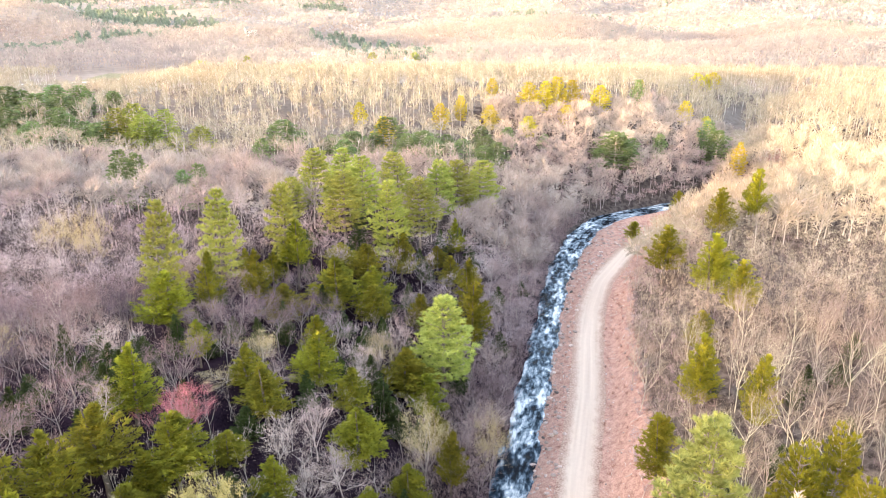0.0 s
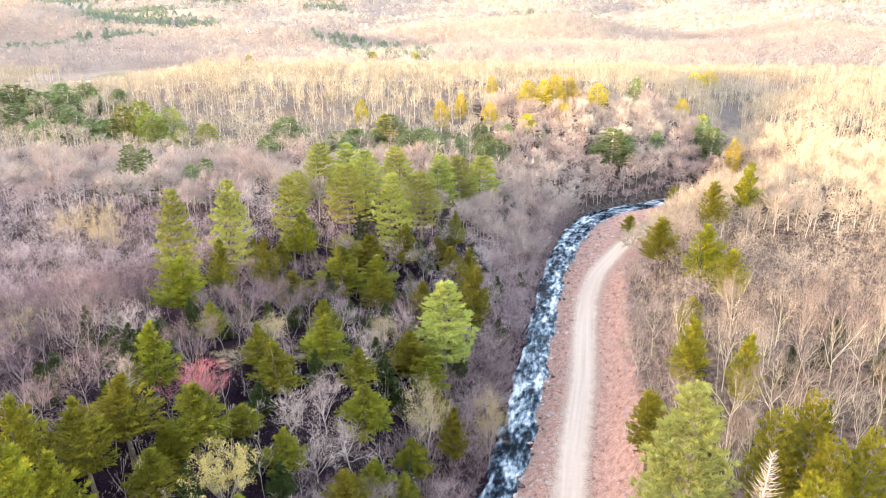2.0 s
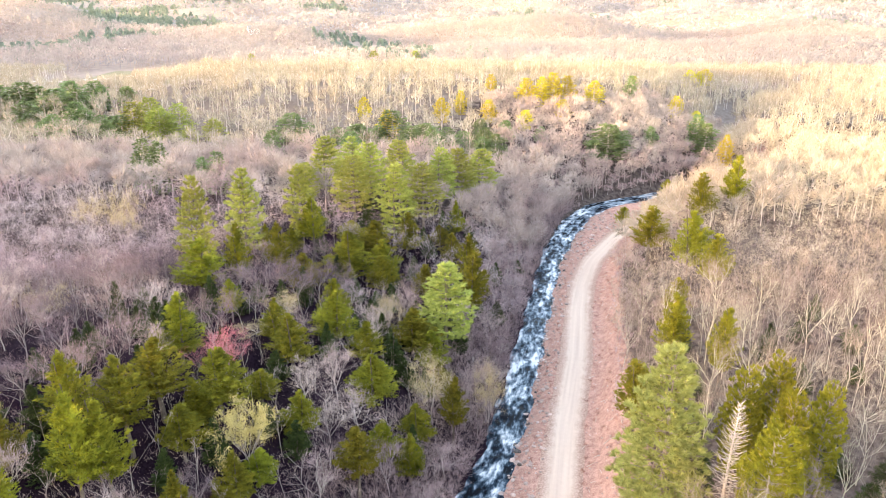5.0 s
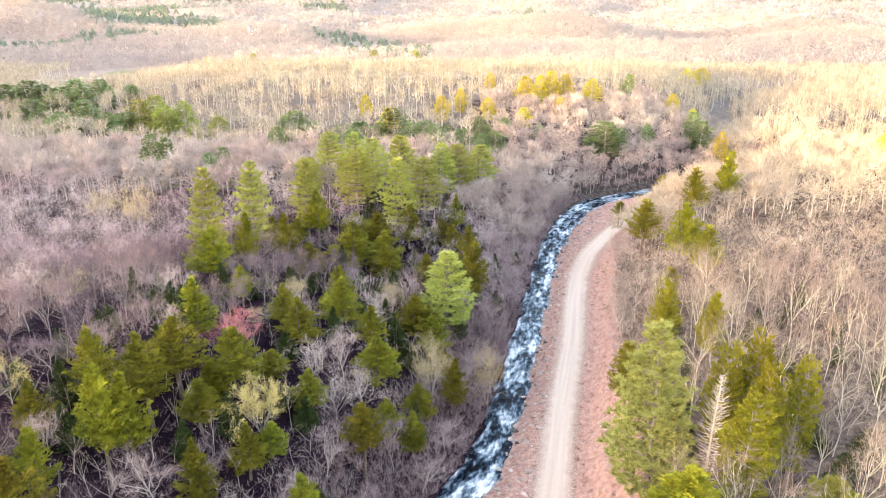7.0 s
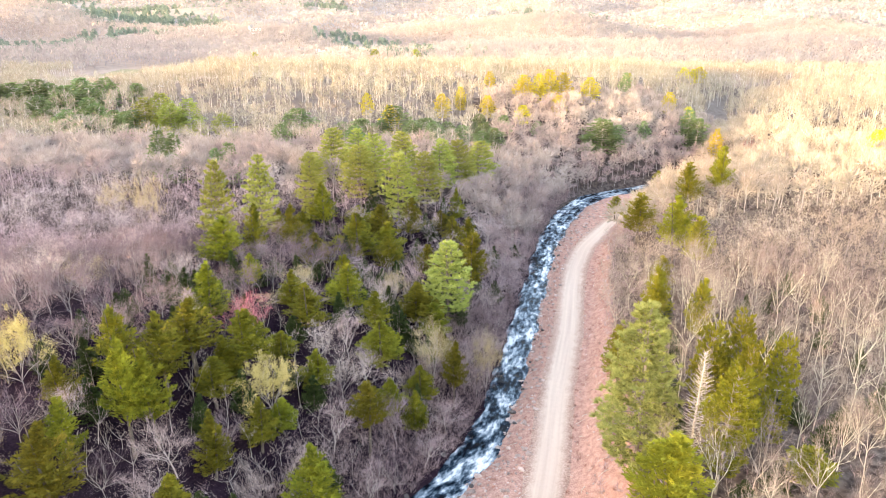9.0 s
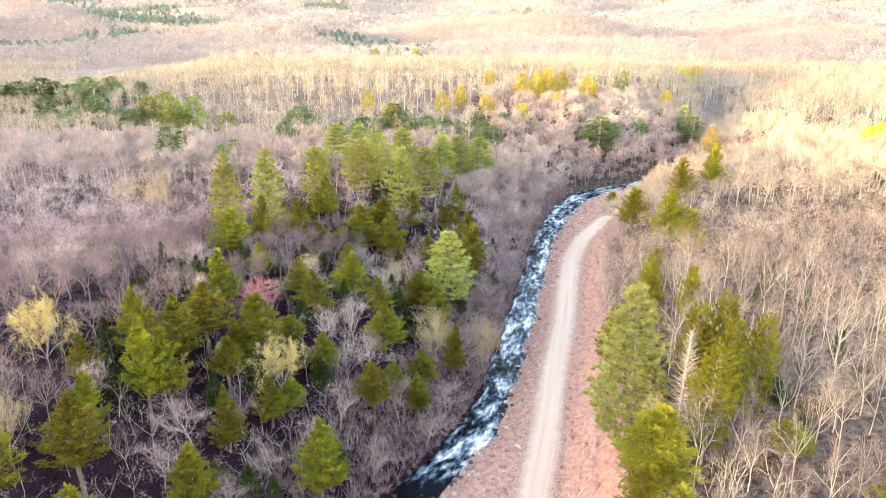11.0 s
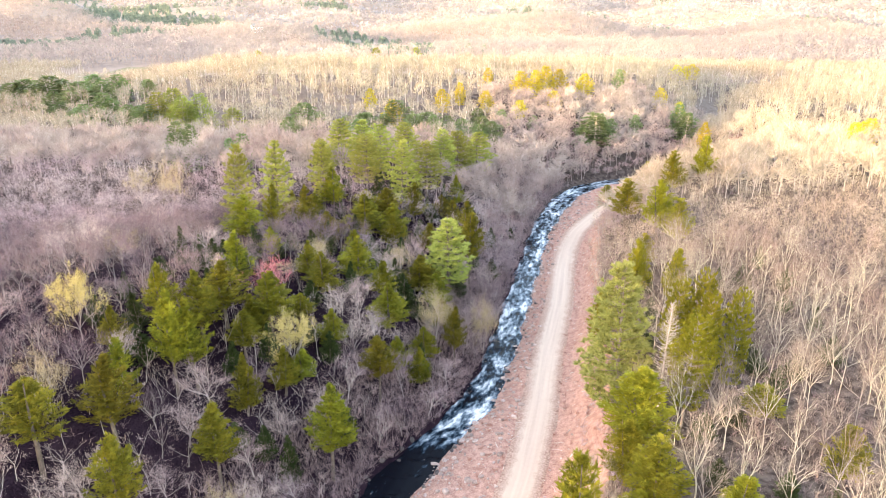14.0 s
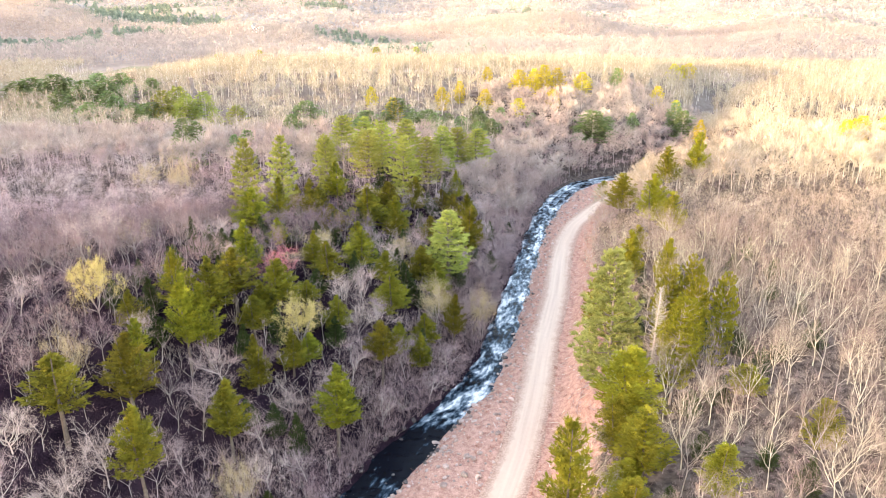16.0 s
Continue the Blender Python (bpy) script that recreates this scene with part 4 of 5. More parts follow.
grove("dark_pine", [(-58.4, 250.1, 27.5, 5.9), (-40.2, 247.4, 22.6, 3.7), (-32.5, 243.6, 24.6, 4.5), (-19.4, 245.8, 29.4, 5.4), (-6.9, 242.5, 24.8, 5.7), (1.3, 249.6, 22.3, 3.1), (13.8, 249.3, 25.6, 3.1), (18.3, 229.8, 23.2, 3.9), (38.1, 255.8, 21.5, 2.4), (62.3, 244.6, 24.4, 6.0), (57.0, 243.6, 18.5, 3.1), (82.1, 256.3, 21.5, 2.6), (106.9, 264.5, 21.3, 4.9), (105.2, 270.2, 24.3, 3.6)] + [(-57.5, 215, 27.5, 3.2), (-77.5, 168.8, 32.5, 2.8), (-82.5, 170, 33.1, 2.8), (-32.5, 225, 25, 3.8), (13.8, 227.5, 22.5, 3.2)],
      "green white pine at the foot of a bare wooded ridge", "ridge foot conifers")
grove("gold_pine", [(-21.2, 247.2, 29.4, 3.6), (-33.8, 277.5, 30.4, 2.6), (-0.9, 271.5, 30.7, 3.2), (7.2, 286, 32, 2.4), (18.8, 273.2, 29.8, 3), (32.7, 263, 27, 3), (36.2, 296.2, 36.1, 4), (43, 294, 37, 3.2), (48, 296.2, 38.5, 4),
                    (55.8, 298.8, 37, 3.6), (50.2, 277.8, 29.2, 3.2), (67.2, 295.2, 35.1, 4), (104.3, 296.5, 28.3, 3), (113.5, 296, 21.9, 2.8), (22, 315, 36, 2.6), (146.6, 206.2, 26.8, 3.2), (152, 210.5, 26.4, 3), (157.6, 214.8, 26.8, 3.4), (162, 209, 27.6, 3.2),
                    (144.3, 397, 30.5, 3.6), (158.1, 409.2, 29.8, 3.8), (152, 403, 29, 3.4), (108.9, 247.5, 20, 2.4)],
      "pine on a bare wooded ridge, low sunlight put into its gold needles", "ridge pines")
grove("dark_pine", [(64.8, 246.8, 22.4, 3.4), (70, 250, 21, 2.8), (24.4, 254.8, 24.1, 3), (15.1, 239, 23.8, 3.2), (7.1, 235.5, 23.4, 3.4), (-4.6, 232, 25.1, 3.2), (-12.5, 236, 25.3, 3.4), (-24.8, 241.5, 24.3, 3), (-32.9, 241.5, 24.3, 3.2), (87.1, 311.8, 35.7, 2.6), (-61.2, 167.8, 30, 2.6), (-64.5, 165.2, 28.9, 2.2)],
      "green white pine at the foot of a bare wooded ridge", "ridge foot conifers")
grove("far_pine", [(-59.8, 599.6, 28.8, 4.3), (-23.6, 598.1, 28.9, 4.3), (-189.2, 553.0, 25.8, 5.4), (-160.1, 577.8, 27.5, 3.7), (94.1, 333.1, 33.5, 2.7)], "single pine standing up out of a bare ridge", "ridge pines")

# ---------------------------------------------------------------- bare woods
wood_rng = np.random.default_rng(77)


def scatter(x0, x1, y0, y1, gap, tries, keep):
    """Places at least gap apart, where keep(x, y) holds."""
    cell, grid, out = gap, {}, []
    xs, ys = wood_rng.uniform(x0, x1, tries), wood_rng.uniform(y0, y1, tries)
    ok = keep(xs, ys)
    for x, y in zip(xs[ok], ys[ok]):
        i, j = int(x // cell), int(y // cell)
        if all((x - a) ** 2 + (y - b) ** 2 > gap * gap for di in (-1, 0, 1) for dj in (-1, 0, 1) for a, b in grid.get((i + di, j + dj), ())):
            grid.setdefault((i, j), []).append((x, y))
            out.append((x, y))
    return np.array(out)


def in_view(x, y, margin=12):
    """The wedge that the walk looks over."""
    return np.abs(x) < (y + 46) * 0.66 + margin


def off_road(x, y):
    s, r = beside(STREAM, x, y)[0], beside(ROAD, x, y)[0]
    edge = np.where(y > 222, 2.0, 8.2 + 3.4 * step(115, 65, y) + 1.5 * waves(x, y, 14, 61))
    return (y > 246) | np.where(s < 0, s < -stream_half(y) - 1.5, (r > edge) | ((y > 235) & (s > 4) & (r < -1)))


def clear_of_conifers(x, y):
    ok = (x - 31) ** 2 + (y - 34) ** 2 > 20
    for a, b, r in STANDS:
        ok &= (x - a) ** 2 + (y - b) ** 2 > (r * 0.8 + 1.5) ** 2
    return ok


spots = scatter(-120, 120, 0, 112, 3.9, 14000, lambda x, y: in_view(x, y) & off_road(x, y) & clear_of_conifers(x, y))
spots = spots[np.argsort(np.hypot(spots[:, 0], spots[:, 1] - 10))]
for x, y in spots[:300]:
    bank = float(beside(STREAM, np.array([x]), np.array([y]))[0][0])
    if bank > 0:
        plant("tall_bare", float(x), float(y), tree_rng.uniform(11, 15.5), tree_rng.uniform(2.6, 3.8), "leafless pale grey tree on the slope beside the track", "bare trees")
    else:
        h = tree_rng.uniform(6.5, 9.2) if bank > -48 else tree_rng.uniform(8, 10.5)
        # Pale kinds by the river, dark ones beyond: the light's fall-off as tree colour.
        pale = tree_rng.random() < (0.75 if bank > -30 else 0.15)
        plant("pale_bare" if pale else "bare", float(x), float(y), h, tree_rng.uniform(3.2, 4.6) * (h / 11) ** 0.5,
              "leafless tree with pale limbs and pinkish twigs in the west woods" if pale else "leafless grey tree with purplish twigs in the west woods", "bare trees")
rest = scatter(-175, 175, 70, 310, 4.2, 26000, lambda x, y: in_view(x, y) & off_road(x, y) & clear_of_conifers(x, y))
rest = rest[((rest[:, 1] > 110) | (np.abs(rest[:, 0]) > 118)) & ((rest[:, 1] < 215) | ((rest[:, 0] > 20) & (rest[:, 0] < 150)))]
rest = np.concatenate([spots[300:], rest])


def wood_of(places, templates, heights, widths, mats, name, label, smooth=False):
    """Many trees joined into one thing; templates: [(arrays, material index), ...] each."""
    vs, fs, ms, at = [], [], [], 0
    which = wood_rng.integers(0, len(templates), len(places))
    z0 = land(places[:, 0], places[:, 1])
    for (x, y), g, w in zip(places, z0, which):
        a = wood_rng.uniform(0, 6.28)
        h, r = wood_rng.uniform(*heights), wood_rng.uniform(*widths)
        c, s = math.cos(a) * r, math.sin(a) * r
        turn = np.array([[c, -s, 0], [s, c, 0], [0, 0, h]])
        for (v, f), k in templates[w]:
            vs.append(v @ turn.T + (x, y, g))
            fs.append(f + at)
            ms.append(np.full(len(f), k, np.int32))
            at += len(v)
    me = mesh_of(name, np.concatenate(vs), np.concatenate(fs), mats, smooth)
    me.polygons.foreach_set("material_index", np.concatenate(ms))
    return tagged(new(name, me), label, "woods", kind="stuff")


def dome(rng, count, reach):
    """Twigs of a rounded, lobed crown of unit radius: where they spring and where they end."""
    u = rng.normal(size=(count, 3)) + (0, 0, 0.35)
    u /= np.linalg.norm(u, axis=1)[:, None]
    bumps = rng.normal(size=(7, 3)) + (0, 0, 0.3)
    bumps /= np.linalg.norm(bumps, axis=1)[:, None]
    lobe = 0.48 + 0.58 * np.max(np.clip((u @ bumps.T - 0.55) / 0.45, 0, 1), axis=1) ** 0.7
    far = lobe * rng.uniform(0.35, 1.0, count) ** 0.45
    tip = u * far[:, None] + rng.normal(size=u.shape) * 0.10
    base = u * (far * (1 - reach))[:, None] + rng.normal(size=u.shape) * 0.06 - (0, 0, 0.10)
    return base, tip


def brush_tree(seed, limbs, twigs, twig_width, thick, tubes=True):
    """A far leafless tree of unit height and radius: a stem, rising leaders, a fine brush of twigs all round them."""
    rng = np.random.default_rng(seed)
    low = rng.uniform(0.28, 0.42)
    lean = rng.normal(size=2) * 0.06
    stem = np.array([(0, 0, -0.02), (lean[0], lean[1], low), (lean[0] * 2.5, lean[1] * 2.5, 0.86)])
    wood = [tube(stem, np.array([0.042, 0.03, 0.008]) * thick, 3)]
    limb_ends = []
    for i in range(limbs):
        k = rng.uniform(0.9, 1.75) * low
        at = np.array([lean[0] * k / low, lean[1] * k / low, k])
        a = i * 2.4 + rng.uniform(-0.5, 0.5)
        wide = rng.uniform(0.25, 0.85)
        end = np.array([math.cos(a) * wide, math.sin(a) * wide, rng.uniform(0.80, 0.95) - 0.22 * wide**2])
        bend = at * 0.5 + end * 0.5 + np.array([math.cos(a), math.sin(a), 0]) * 0.10 * wide
        if tubes:
            wood.append(tube(np.array([at, bend, end]), np.array([0.018, 0.012, 0.004]) * thick, 3))
        else:
            limb_ends.append((at, end))
    if limb_ends:
        wood.append(slivers(np.array([a for a, _ in limb_ends]), np.array([b for _, b in limb_ends]), np.full(limbs, 0.035 * thick), rng))
    base, tip = dome(rng, limbs * twigs, 0.34)
    base, tip = base * (1, 1, 0.38) + (lean[0], lean[1], 0.60), tip * (1, 1, 0.38) + (lean[0], lean[1], 0.62)
    return [(join(wood), 0), (slivers(base, tip, np.full(len(base), twig_width), rng), 1)]


def bare_light(seed, leaders, boughs, twigs, twig_width, thick, rise=(0.7, 1.5), haze=100):
    """A cheap leafless tree of unit height and radius."""
    wood, fine, _ = bare_arrays(seed, 11.0, 0.30 + 0.12 * (seed % 4) / 3, leaders, boughs, twigs, thick, rise, twig_width=twig_width, cheap=True, haze=haze)
    every = np.concatenate([wood[0], fine[0]])
    size = np.array([1 / np.quantile(np.hypot(every[:, 0], every[:, 1]), 0.96)] * 2 + [1 / every[:, 2].max()])
    return [((wood[0] * size, wood[1]), 0), ((fine[0] * size, fine[1]), 1)]


WOOD = [M["bark_grey"], M["twig_wood"]]
thicket = scatter(-80, 80, 2, 112, 2.35, 24000, lambda x, y: in_view(x, y, 4) & off_road(x, y) & ((beside(ROAD, x, y)[0] < 0) | (y > 58) | ((waves(x, y, 16, 66) > 0.25) & ((x - 31) ** 2 + (y - 34) ** 2 > 36))))
thicket = thicket[[all((x - a) ** 2 + (y - b) ** 2 > (0.55 * r) ** 2 for a, b, r in STANDS) for x, y in thicket]]
thicket_west = beside(STREAM, thicket[:, 0], thicket[:, 1])[0] < 0
# Saplings split the same way, the dimmer light put into the farther ones' colour.
near_water = beside(STREAM, thicket[:, 0], thicket[:, 1])[0] > -28
SAPLINGS = [bare_light(s, 4, 2, 25, 0.08, 0.8, haze=80) for s in range(81, 89)]
wood_of(thicket[thicket_west & ~near_water], SAPLINGS, (4.0, 7.5), (2.0, 3.4), [M["bark_grey"], M["twig"]], "west_thicket", "purplish leafless saplings under the west woods")
wood_of(thicket[thicket_west & near_water], SAPLINGS, (4.0, 7.5), (2.0, 3.4), [M["bark_pink"], M["twig_tan"]], "bank_thicket", "pinkish leafless saplings on the steep west bank")
wood_of(thicket[~thicket_west], [bare_light(s, 4, 2, 25, 0.08, 0.8, haze=70) for s in range(71, 79)], (3.2, 6.2), (1.7, 2.7), [M["bark_east"], M["twig_slope"]], "east_thicket", "pale leafless saplings under the east woods")
near_rest = rest[rest[:, 1] < 150]
on_west = beside(STREAM, near_rest[:, 0], near_rest[:, 1])[0] < 0
wood_of(near_rest[on_west], [bare_light(s, 6, 4, 120, 0.048, 0.8, haze=600) for s in range(101, 109)], (6.5, 10.5), (3.6, 5.4), WOOD, "west_woods", "leafless purplish grey broadleaf woods on the west bench")
wood_of(near_rest[~on_west], [bare_light(s, 5, 4, 110, 0.05, 0.8, (0.7, 1.5), 420) for s in range(91, 99)], (8.5, 12), (3.2, 4.8), [M["bark_grey"], M["twig_east"]], "east_woods", "leafless pale grey broadleaf woods on the east slope")
bend = rest[rest[:, 1] >= 150]
bend_west = beside(STREAM, bend[:, 0], bend[:, 1])[0] < 0
BEND = [brush_tree(s, 8, 34, 0.030, 0.95) for s in range(111, 119)]
wood_of(bend[bend_west], BEND, (9, 13.5), (3.2, 4.8), [M["bark_pink"], M["twig_gorge"]], "gorge_woods", "leafless pinkish broadleaf woods inside the bend of the river")
wood_of(bend[~bend_west], BEND, (9, 13.5), (3.2, 4.8), [M["bark_pale"], M["twig_east"]], "upper_slope_woods", "leafless pale broadleaf woods above the bend of the river")


def open_field(x, y):
    return (x > -285) & (x < -185) & (y > 440) & (y < 575)


mid = scatter(-410, 410, 213, 525, 4.7, 40000, lambda x, y: in_view(x, y, 20) & ((y > 310) | (x < 20) | (x > 150)) & off_road(x, y) & clear_of_conifers(x, y) & ~open_field(x, y) & ((np.abs(beside(STREAM, x, y)[0]) > 6) | (y > 400)) & ((np.abs(beside(ROAD, x, y)[0]) > 5) | (y > 300)))
RIDGE = [brush_tree(s, 5, 18, 0.050, 1.3, False) for s in range(121, 129)]
wood_of(mid[mid[:, 1] < 285], RIDGE, (7.5, 11), (3.0, 4.6), [M["bark_pale"], M["twig_ridge"]], "foot_woods", "leafless broadleaf woods at the foot of a low ridge")
wood_of(mid[mid[:, 1] >= 285], RIDGE, (10, 15), (2.4, 4.0), [M["bark_pale"], M["twig_ridge"]], "ridge_woods", "leafless broadleaf woods over a low ridge")
gorge = scatter(5, 150, 135, 262, 2.4, 26000, lambda x, y: in_view(x, y, 4) & off_road(x, y) & (np.abs(beside(STREAM, x, y)[0]) < 34))
wood_of(gorge, [brush_tree(s, 5, 32, 0.030, 0.7, False) for s in range(131, 137)], (3, 6.5), (1.8, 3.0), [M["bark_pale"], M["twig_tan"]], "gorge_thicket", "low bare saplings on the banks round the bend of the river")


def far_crown(seed, twigs, width):
    """A far leafless tree of unit size: a stem and a rounded, lobed crown of fine brush."""
    rng = np.random.default_rng(seed)
    heart = np.array([(0.0, 0, 0.60)] + [(math.cos(a) * 0.45, math.sin(a) * 0.45, rng.uniform(0.45, 0.66)) for a in rng.uniform(0, 1.2) + np.arange(5) * 1.257])
    out = rng.normal(size=(twigs, 3)) + (0, 0, 0.5)
    out /= np.linalg.norm(out, axis=1)[:, None]
    c = heart[rng.integers(0, 6, twigs)] + out * (0.50, 0.50, 0.30) * rng.uniform(0.7, 1.05, twigs)[:, None]
    u, w = np.cross(out, rng.normal(size=(twigs, 3))), rng.normal(size=(twigs, 3)) * 0.5 + out * 0.5
    u *= (width / (np.linalg.norm(u, axis=1) + 1e-9))[:, None]
    w *= (1.4 * width / (np.linalg.norm(w, axis=1) + 1e-9))[:, None]
    w[:, 2] *= 0.6
    v = np.stack([c - u, c + u, c + w], 1).reshape(-1, 3)
    stem = slivers(np.array([(0.0, 0, -0.02)]), np.array([(0.08, 0, 0.6)]), np.full(1, 0.10), rng)
    return [((v, np.arange(len(v)).reshape(-1, 3)), 0), (stem, 0)]


def far_cone(seed):
    rng = np.random.default_rng(seed)
    k, a = rng.uniform(0.08, 0.95, 30), rng.uniform(0, 6.28, 30)
    r = 1.05 * (1 - k) ** 0.7
    out = np.column_stack([np.cos(a) * r, np.sin(a) * r, k - 0.05])
    top = np.column_stack([0 * k, 0 * k, k + 0.08])
    return [(slivers(out, top, np.full(30, 0.45), rng), 0)]


def conifer_patches(x, y):
    """Where evergreens stand among the far leafless woods."""
    stand = (x > -640) & (x < -430) & (y > 760) & (y < 900)
    hill = waves(x, y, 420, 71) + 0.35 * step(0, -700, x) + 1.2 * step(-250, -950, x) * step(950, 1500, y) > 0.80
    return in_view(x, y, 20) & (stand | hill) & ~open_field(x, y)


far = scatter(-950, 950, 525, 1250, 8.0, 50000, lambda x, y: in_view(x, y, 20) & ~open_field(x, y) & ~conifer_patches(x, y))
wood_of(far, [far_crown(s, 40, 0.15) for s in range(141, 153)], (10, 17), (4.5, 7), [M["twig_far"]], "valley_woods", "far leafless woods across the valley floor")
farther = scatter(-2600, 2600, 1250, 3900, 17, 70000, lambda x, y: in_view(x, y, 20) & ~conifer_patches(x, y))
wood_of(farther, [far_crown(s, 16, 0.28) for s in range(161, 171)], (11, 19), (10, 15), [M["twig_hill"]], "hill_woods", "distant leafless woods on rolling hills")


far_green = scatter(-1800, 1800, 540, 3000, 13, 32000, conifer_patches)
wood_of(far_green, [far_cone(s) for s in (181, 182, 183)], (10, 15), (5.5, 8.5), [M["far_green"]], "far_conifers", "distant conifer stands on the hills, green paled and blued as haze")

# ---------------------------------------------------------------- stones, driftwood and brush along the river
bank_rng = np.random.default_rng(303)


def stone_arrays(seed, level=2):
    bm = bmesh.new()
    bmesh.ops.create_icosphere(bm, subdivisions=level, radius=1.0)
    rng = np.random.default_rng(seed)
    cuts = rng.normal(size=(7, 3))
    cuts /= np.linalg.norm(cuts, axis=1)[:, None]
    v = np.array([q.co[:] for q in bm.verts])
    f = np.array([[q.index for q in p.verts] for p in bm.faces])
    bm.free()
    for c, d in zip(cuts, rng.uniform(0.55, 0.85, 7)):
        over = np.maximum(v @ c - d, 0)
        v = v - over[:, None] * c * 0.9
    v *= 1 + 0.06 * rng.normal(size=(len(v), 1))
    return v * (1.0, 0.78, 0.55), f


def along_river(at_y, side):
    """A point at the water's edge (side 1: by the track) or inside it (0)."""
    i = int(np.argmin(np.abs(STREAM[:, 1] - at_y)))
    t = STREAM[min(i + 1, len(STREAM) - 1)] - STREAM[i]
    t /= np.linalg.norm(t)
    return STREAM[i] + np.array([t[1], -t[0]]) * side * stream_half(STREAM[i, 1])


stone_meshes = [mesh_of("boulder", *stone_arrays(s), M["stone"]) for s in range(6)]
for n in range(110):
    y = bank_rng.uniform(30, 200) if n > 45 else bank_rng.uniform(30, 80)
    x, y = along_river(y, bank_rng.choice([1.12, 1.3, -1.1, -1.25, 0.8, -0.75, 0.3]))
    size = bank_rng.uniform(0.28, 0.62)
    ob = new("boulder", stone_meshes[n % 6])
    ob.location = (x, y, max(land_at(x, y), -0.35) + 0.18 * size)
    ob.rotation_euler = (bank_rng.uniform(-0.3, 0.3), bank_rng.uniform(-0.3, 0.3), bank_rng.uniform(0, 6.28))
    ob.scale = (size, size, size)
    tagged(ob, "grey river boulder lying at the edge of the water", "boulder", "river boulders")


def rubble(places, sizes, templates):
    vs, fs, at = [], [], 0
    z = land(places[:, 0], places[:, 1])
    for (x, y), g, s in zip(places, z, sizes):
        v, f = templates[bank_rng.integers(len(templates))]
        a = bank_rng.uniform(0, 6.28)
        c, d = math.cos(a), math.sin(a)
        vs.append((v * s) @ np.array([[c, d, 0], [-d, c, 0], [0, 0, 1]]) + (x, y, g + 0.12 * s))
        fs.append(f + at)
        at += len(v)
    return np.concatenate(vs), np.concatenate(fs)


def on_bank(x, y):
    s, r = beside(STREAM, x, y)[0], beside(ROAD, x, y)[0]
    return (s > stream_half(y) - 0.4) & (r < -2.9)


def on_cut(x, y):
    r = beside(ROAD, x, y)[0]
    return (r > 3.0) & (r < 9.5)


small = [stone_arrays(s, 1) for s in range(20, 25)]
spot_bank = scatter(-30, 70, 25, 205, 0.45, 46000, on_bank)
edge_s = beside(STREAM, spot_bank[:, 0], spot_bank[:, 1])[0] - stream_half(spot_bank[:, 1])
spot_bank = spot_bank[bank_rng.uniform(0, 1, len(spot_bank)) < np.where(edge_s < 1.5, 1.0, 0.6)]
tagged(new("bank_stones", mesh_of("bank_stones", *rubble(spot_bank, bank_rng.uniform(0.08, 0.36, len(spot_bank)) * bank_rng.choice([0.8, 0.8, 1.0, 1.0, 1.6, 2.3], len(spot_bank)), small), M["pebble"])),
       "loose pinkish stones and gravel between river and track", "stones", kind="stuff")
spot_cut = scatter(-10, 80, 20, 205, 0.9, 16000, on_cut)
spot_cut = spot_cut[bank_rng.uniform(0, 1, len(spot_cut)) < 0.55]
tagged(new("slope_stones", mesh_of("slope_stones", *rubble(spot_cut, bank_rng.uniform(0.07, 0.30, len(spot_cut)), small), M["pebble"])),
       "small stones on the bare earth slope above the track", "stones", kind="stuff")


def sticks(places, length, name, label):
    """Fallen branches lying about."""
    pieces = []
    for x, y in places:
        a, l = bank_rng.uniform(0, 6.28), bank_rng.uniform(*length)
        end = (x + math.cos(a) * l, y + math.sin(a) * l)
        zs = land(np.array([x, end[0]]), np.array([y, end[1]])) + 0.08
        pts = np.array([(x, y, zs[0]), ((x + end[0]) / 2 + bank_rng.normal() * 0.1, (y + end[1]) / 2 + bank_rng.normal() * 0.1, zs.mean() + 0.06), (*end, zs[1])])
        pieces.append(tube(pts, np.array([0.045, 0.034, 0.016]) * bank_rng.uniform(0.5, 1.3), 4))
    v, f = join(pieces)
    tagged(new(name, mesh_of(name, v, f, M["bark_pale"])), label, "driftwood", kind="stuff")


d_bank = scatter(-30, 70, 25, 205, 3.0, 4000, on_bank)
d_cut = scatter(-10, 80, 20, 205, 2.2, 6000, on_cut)
sticks(np.concatenate([d_bank, d_cut]), (0.5, 1.9), "fallen_branches", "fallen branches and slash scattered on the reddish banks")


def twig_brush(places, tall, name, label, mat, count=22):
    """Low, many-stemmed brush of bare twigs."""
    z = land(places[:, 0], places[:, 1])
    n = len(places) * count
    base = np.repeat(np.column_stack([places, z]), count, 0) + bank_rng.normal(size=(n, 3)) * (0.22, 0.22, 0)
    tip = base + bank_rng.normal(size=(n, 3)) * (0.42, 0.42, 0.15) * tall + np.column_stack([np.zeros(n), np.zeros(n), bank_rng.uniform(0.45, 1.0, n) * tall])
    mid_at = base + (tip - base) * bank_rng.uniform(0.35, 0.7, (n, 1))
    tip2 = mid_at + (tip - base) * 0.4 + bank_rng.normal(size=(n, 3)) * 0.2 * tall
    v, f = join([slivers(base, tip, np.full(n, 0.045), bank_rng), slivers(mid_at, tip2, np.full(n, 0.035), bank_rng)])
    tagged(new(name, mesh_of(name, v, f, M[mat])), label, "brush", kind="stuff")


def west_edge(x, y):
    s = beside(STREAM, x, y)[0]
    return (s < -stream_half(y) - 0.3) & (s > -stream_half(y) - 11)


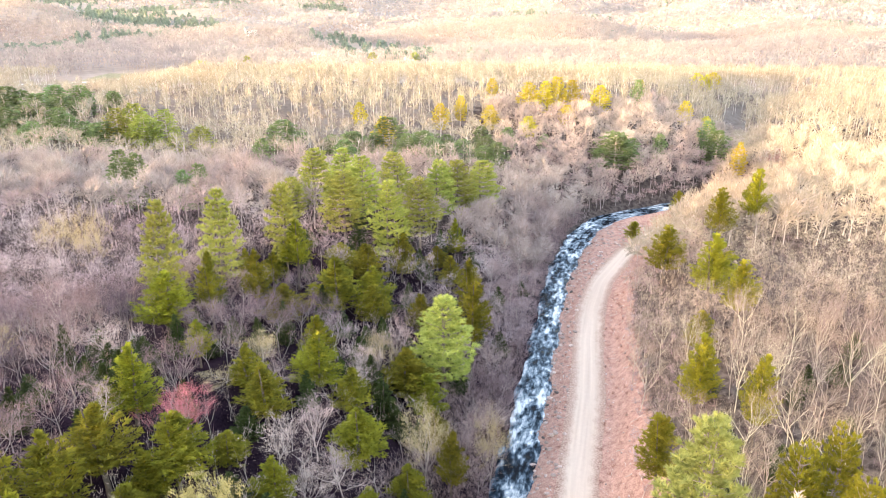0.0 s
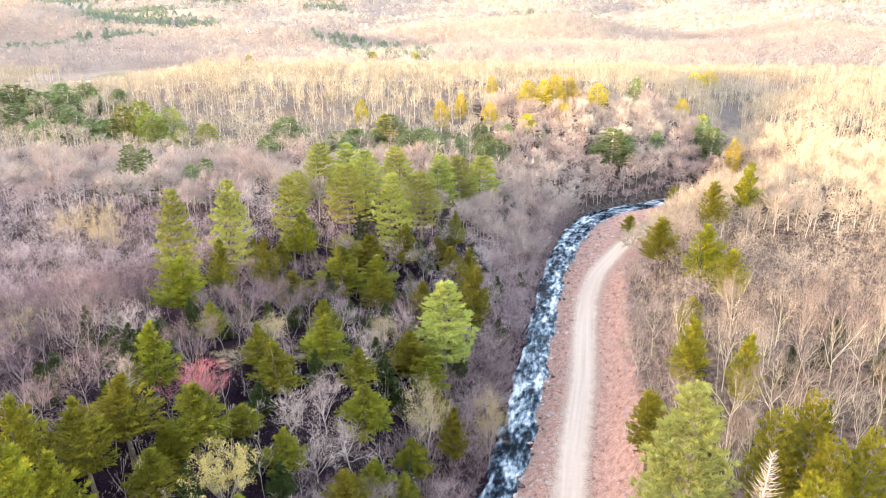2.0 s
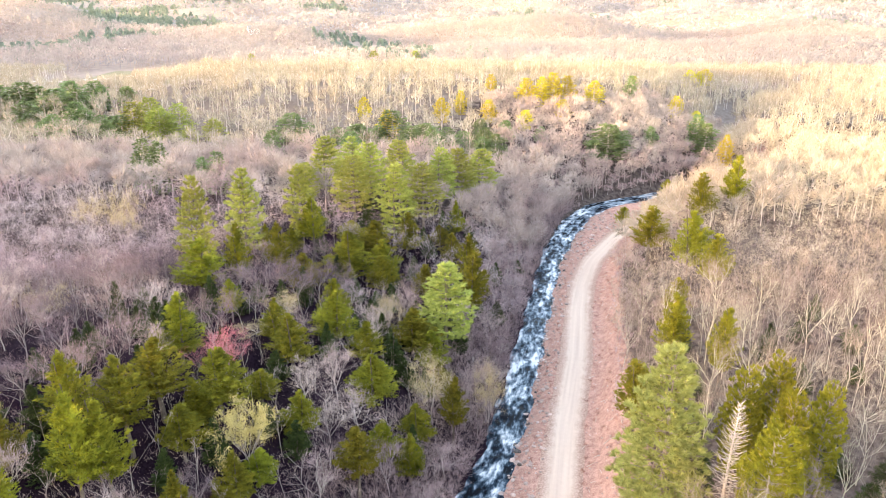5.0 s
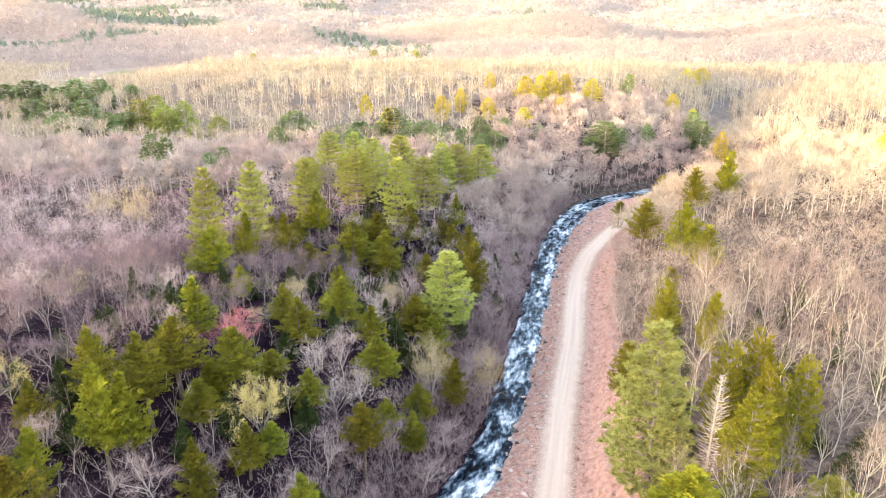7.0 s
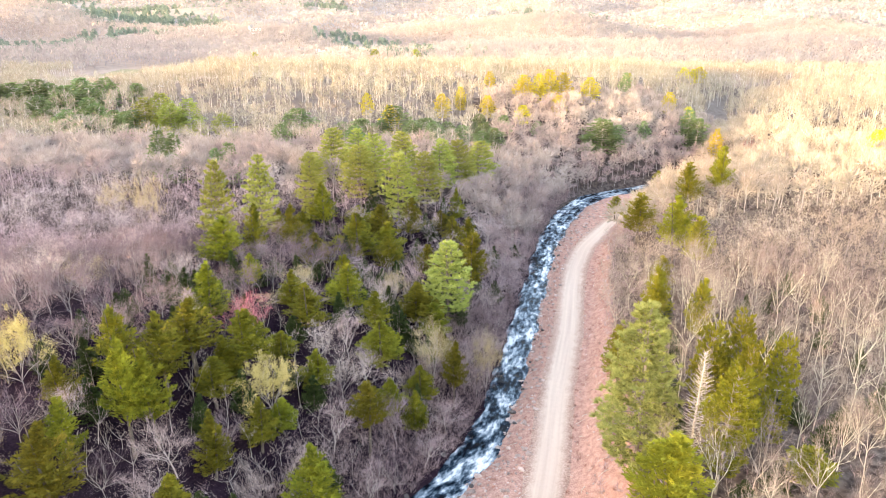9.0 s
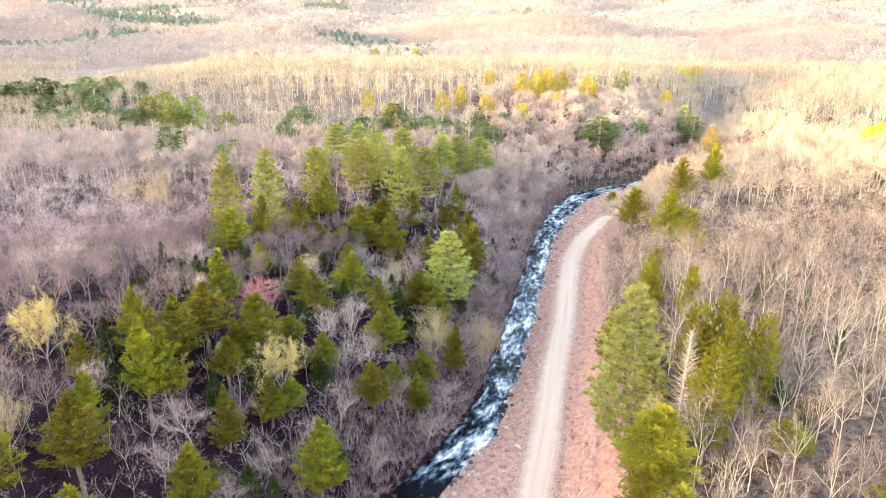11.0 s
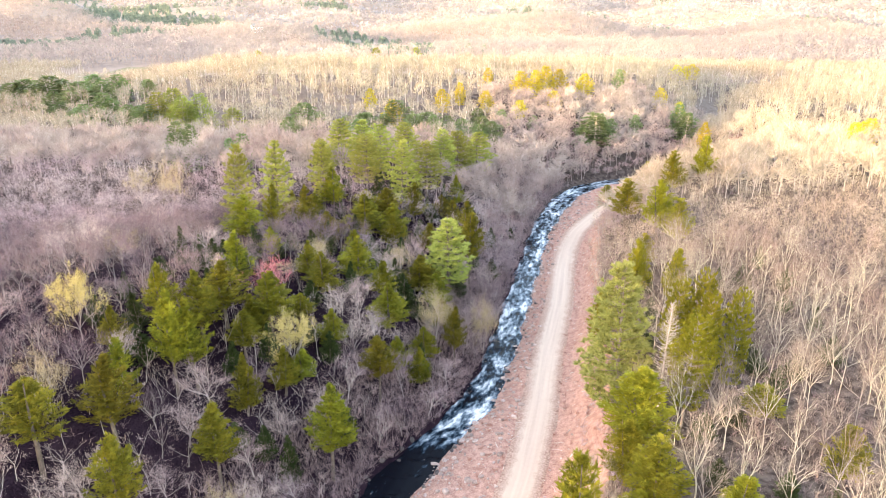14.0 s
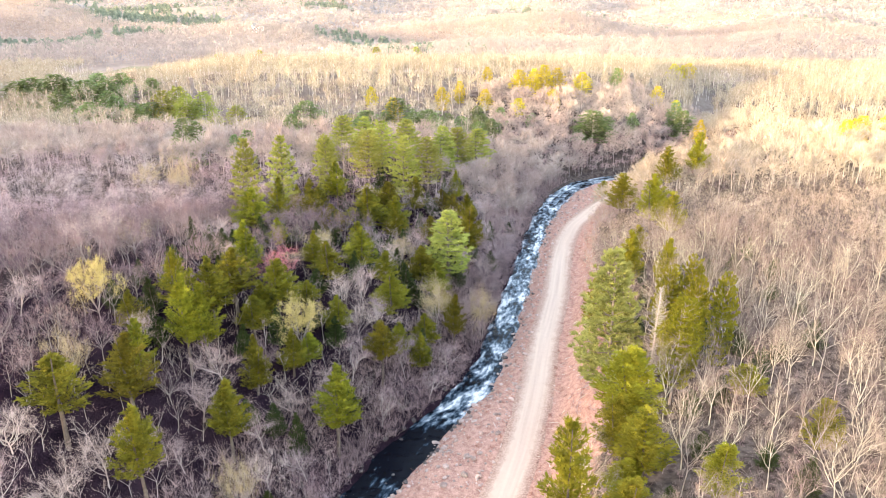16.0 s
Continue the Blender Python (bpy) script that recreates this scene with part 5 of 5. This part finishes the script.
twig_brush(scatter(-60, 70, 20, 215, 0.85, 30000, west_edge), 3.0, "riverside_brush", "pinkish bare brush along the steep west bank", "twig_tan")
twig_brush(scatter(-20, 80, 15, 215, 1.5, 5000, lambda x, y: on_bank(x, y) | on_cut(x, y)), 0.6, "bank_brush", "low dry reddish brush and weeds on the banks", "bank")
twig_brush(scatter(-20, 80, 15, 215, 1.6, 9000, lambda x, y: (beside(ROAD, x, y)[0] > 7.5) & (beside(ROAD, x, y)[0] < 15)), 1.7, "slope_brush", "bare tan brush at the edge of the east woods", "twig_wood")
floor_spots = scatter(-90, 90, 5, 190, 3.0, 9000, lambda x, y: in_view(x, y) & off_road(x, y))
twig_brush(floor_spots, 1.5, "undergrowth", "bare undergrowth on the woodland floor", "twig", 10)

# ---------------------------------------------------------------- buildings far across the valley


def box(w, d, h, at=(0, 0, 0)):
    x, y, z = at
    v = np.array([(x + i * w / 2, y + j * d / 2, z + k * h) for k in (0, 1) for i, j in ((-1, -1), (1, -1), (1, 1), (-1, 1))])
    return v, np.array([(0, 3, 2, 1), (4, 5, 6, 7), (0, 1, 5, 4), (1, 2, 6, 5), (2, 3, 7, 6), (3, 0, 4, 7)])


def house(x, y, w, d, h, turn, roof_mat, label):
    """A gabled house with walls, roof, door, windows and a chimney."""
    thing = new("house")
    v, f = box(w, d, h + 1.5)
    v[:4, 2] -= 1.0
    part("wall", mesh_of("wall", v, f, M["white_wall"]), thing)
    e, r = 0.5, d * 0.38
    rv = np.array([(sx * (w / 2 + e), sy * (d / 2 + e), h + 1.5 + dz) for sx in (-1, 1) for sy, dz in ((-1, 0), (0, r), (1, 0), (-1, 0.25), (0, r + 0.3), (1, 0.25))])
    rv[[0, 2, 3, 5, 6, 8, 9, 11], 2] -= 0.2
    rf = np.array([(3, 9, 10, 4), (4, 10, 11, 5), (0, 1, 7, 6), (1, 2, 8, 7), (0, 6, 9, 3), (2, 5, 11, 8), (0, 3, 4, 1), (1, 4, 5, 2), (6, 7, 10, 9), (7, 8, 11, 10)])
    roof = part("roof", mesh_of("roof", rv, rf, M[roof_mat]), thing)
    gable_v = np.array([(s * (w / 2 - 0.02), a, b) for s in (-1, 1) for a, b in ((-d / 2, h + 1.5), (d / 2, h + 1.5), (0, h + 1.5 + r - 0.05))])
    part("gable", mesh_of("gable", gable_v, np.array([(0, 2, 1), (3, 4, 5)]), M["white_wall"]), thing)
    part("chimney", mesh_of("chimney", *box(0.9, 0.9, 1.8, (w * 0.2, 0, h + 1.2 + r)), M["stone"]), roof)
    pane = mesh_of("window", *box(1.1, 0.12, 1.4), M["glass"])
    for k in range(max(2, int(w // 3))):
        for lv in range(max(1, int(h // 2.8))):
            win = part("window", pane, thing)
            win.location = (-w / 2 + 1.5 + k * (w - 3) / max(1, int(w // 3) - 1), -d / 2 - 0.03, 1.6 + lv * 2.8)
    door = part("door", mesh_of("door", *box(1.1, 0.14, 2.1), M["roof"]), thing)
    door.location = (w * 0.07, -d / 2 - 0.05, 0.5)
    thing.location = (x, y, land_at(x, y))
    thing.rotation_euler = (0, 0, turn)
    tagged(thing, label, "house", "far houses")


house(-160, 372, 8, 6, 3.0, 0.4, "roof", "white gabled house among far bare trees")
house(-291, 417, 18, 10, 2.6, 0.2, "roof", "long low white building beyond the pine cluster")
house(-262, 384, 14, 8, 2.2, 0.2, "roof", "long low white shed beyond the pine cluster")
house(-150, 690, 30, 12, 5.5, 0.1, "roof", "long pale farm building across the valley")
house(-122, 700, 18, 10, 5.0, -0.2, "white_wall", "white farmhouse across the valley")
house(-455, 1420, 20, 12, 7, 0.3, "roof", "large white house on a far hillside")
house(-420, 1405, 18, 12, 7, -0.3, "roof", "white house on a far hillside")
house(-250, 930, 14, 10, 6, 0.5, "roof", "white house in a far field")
house(-380, 820, 14, 10, 6, 0.1, "roof", "white house among far bare woods")
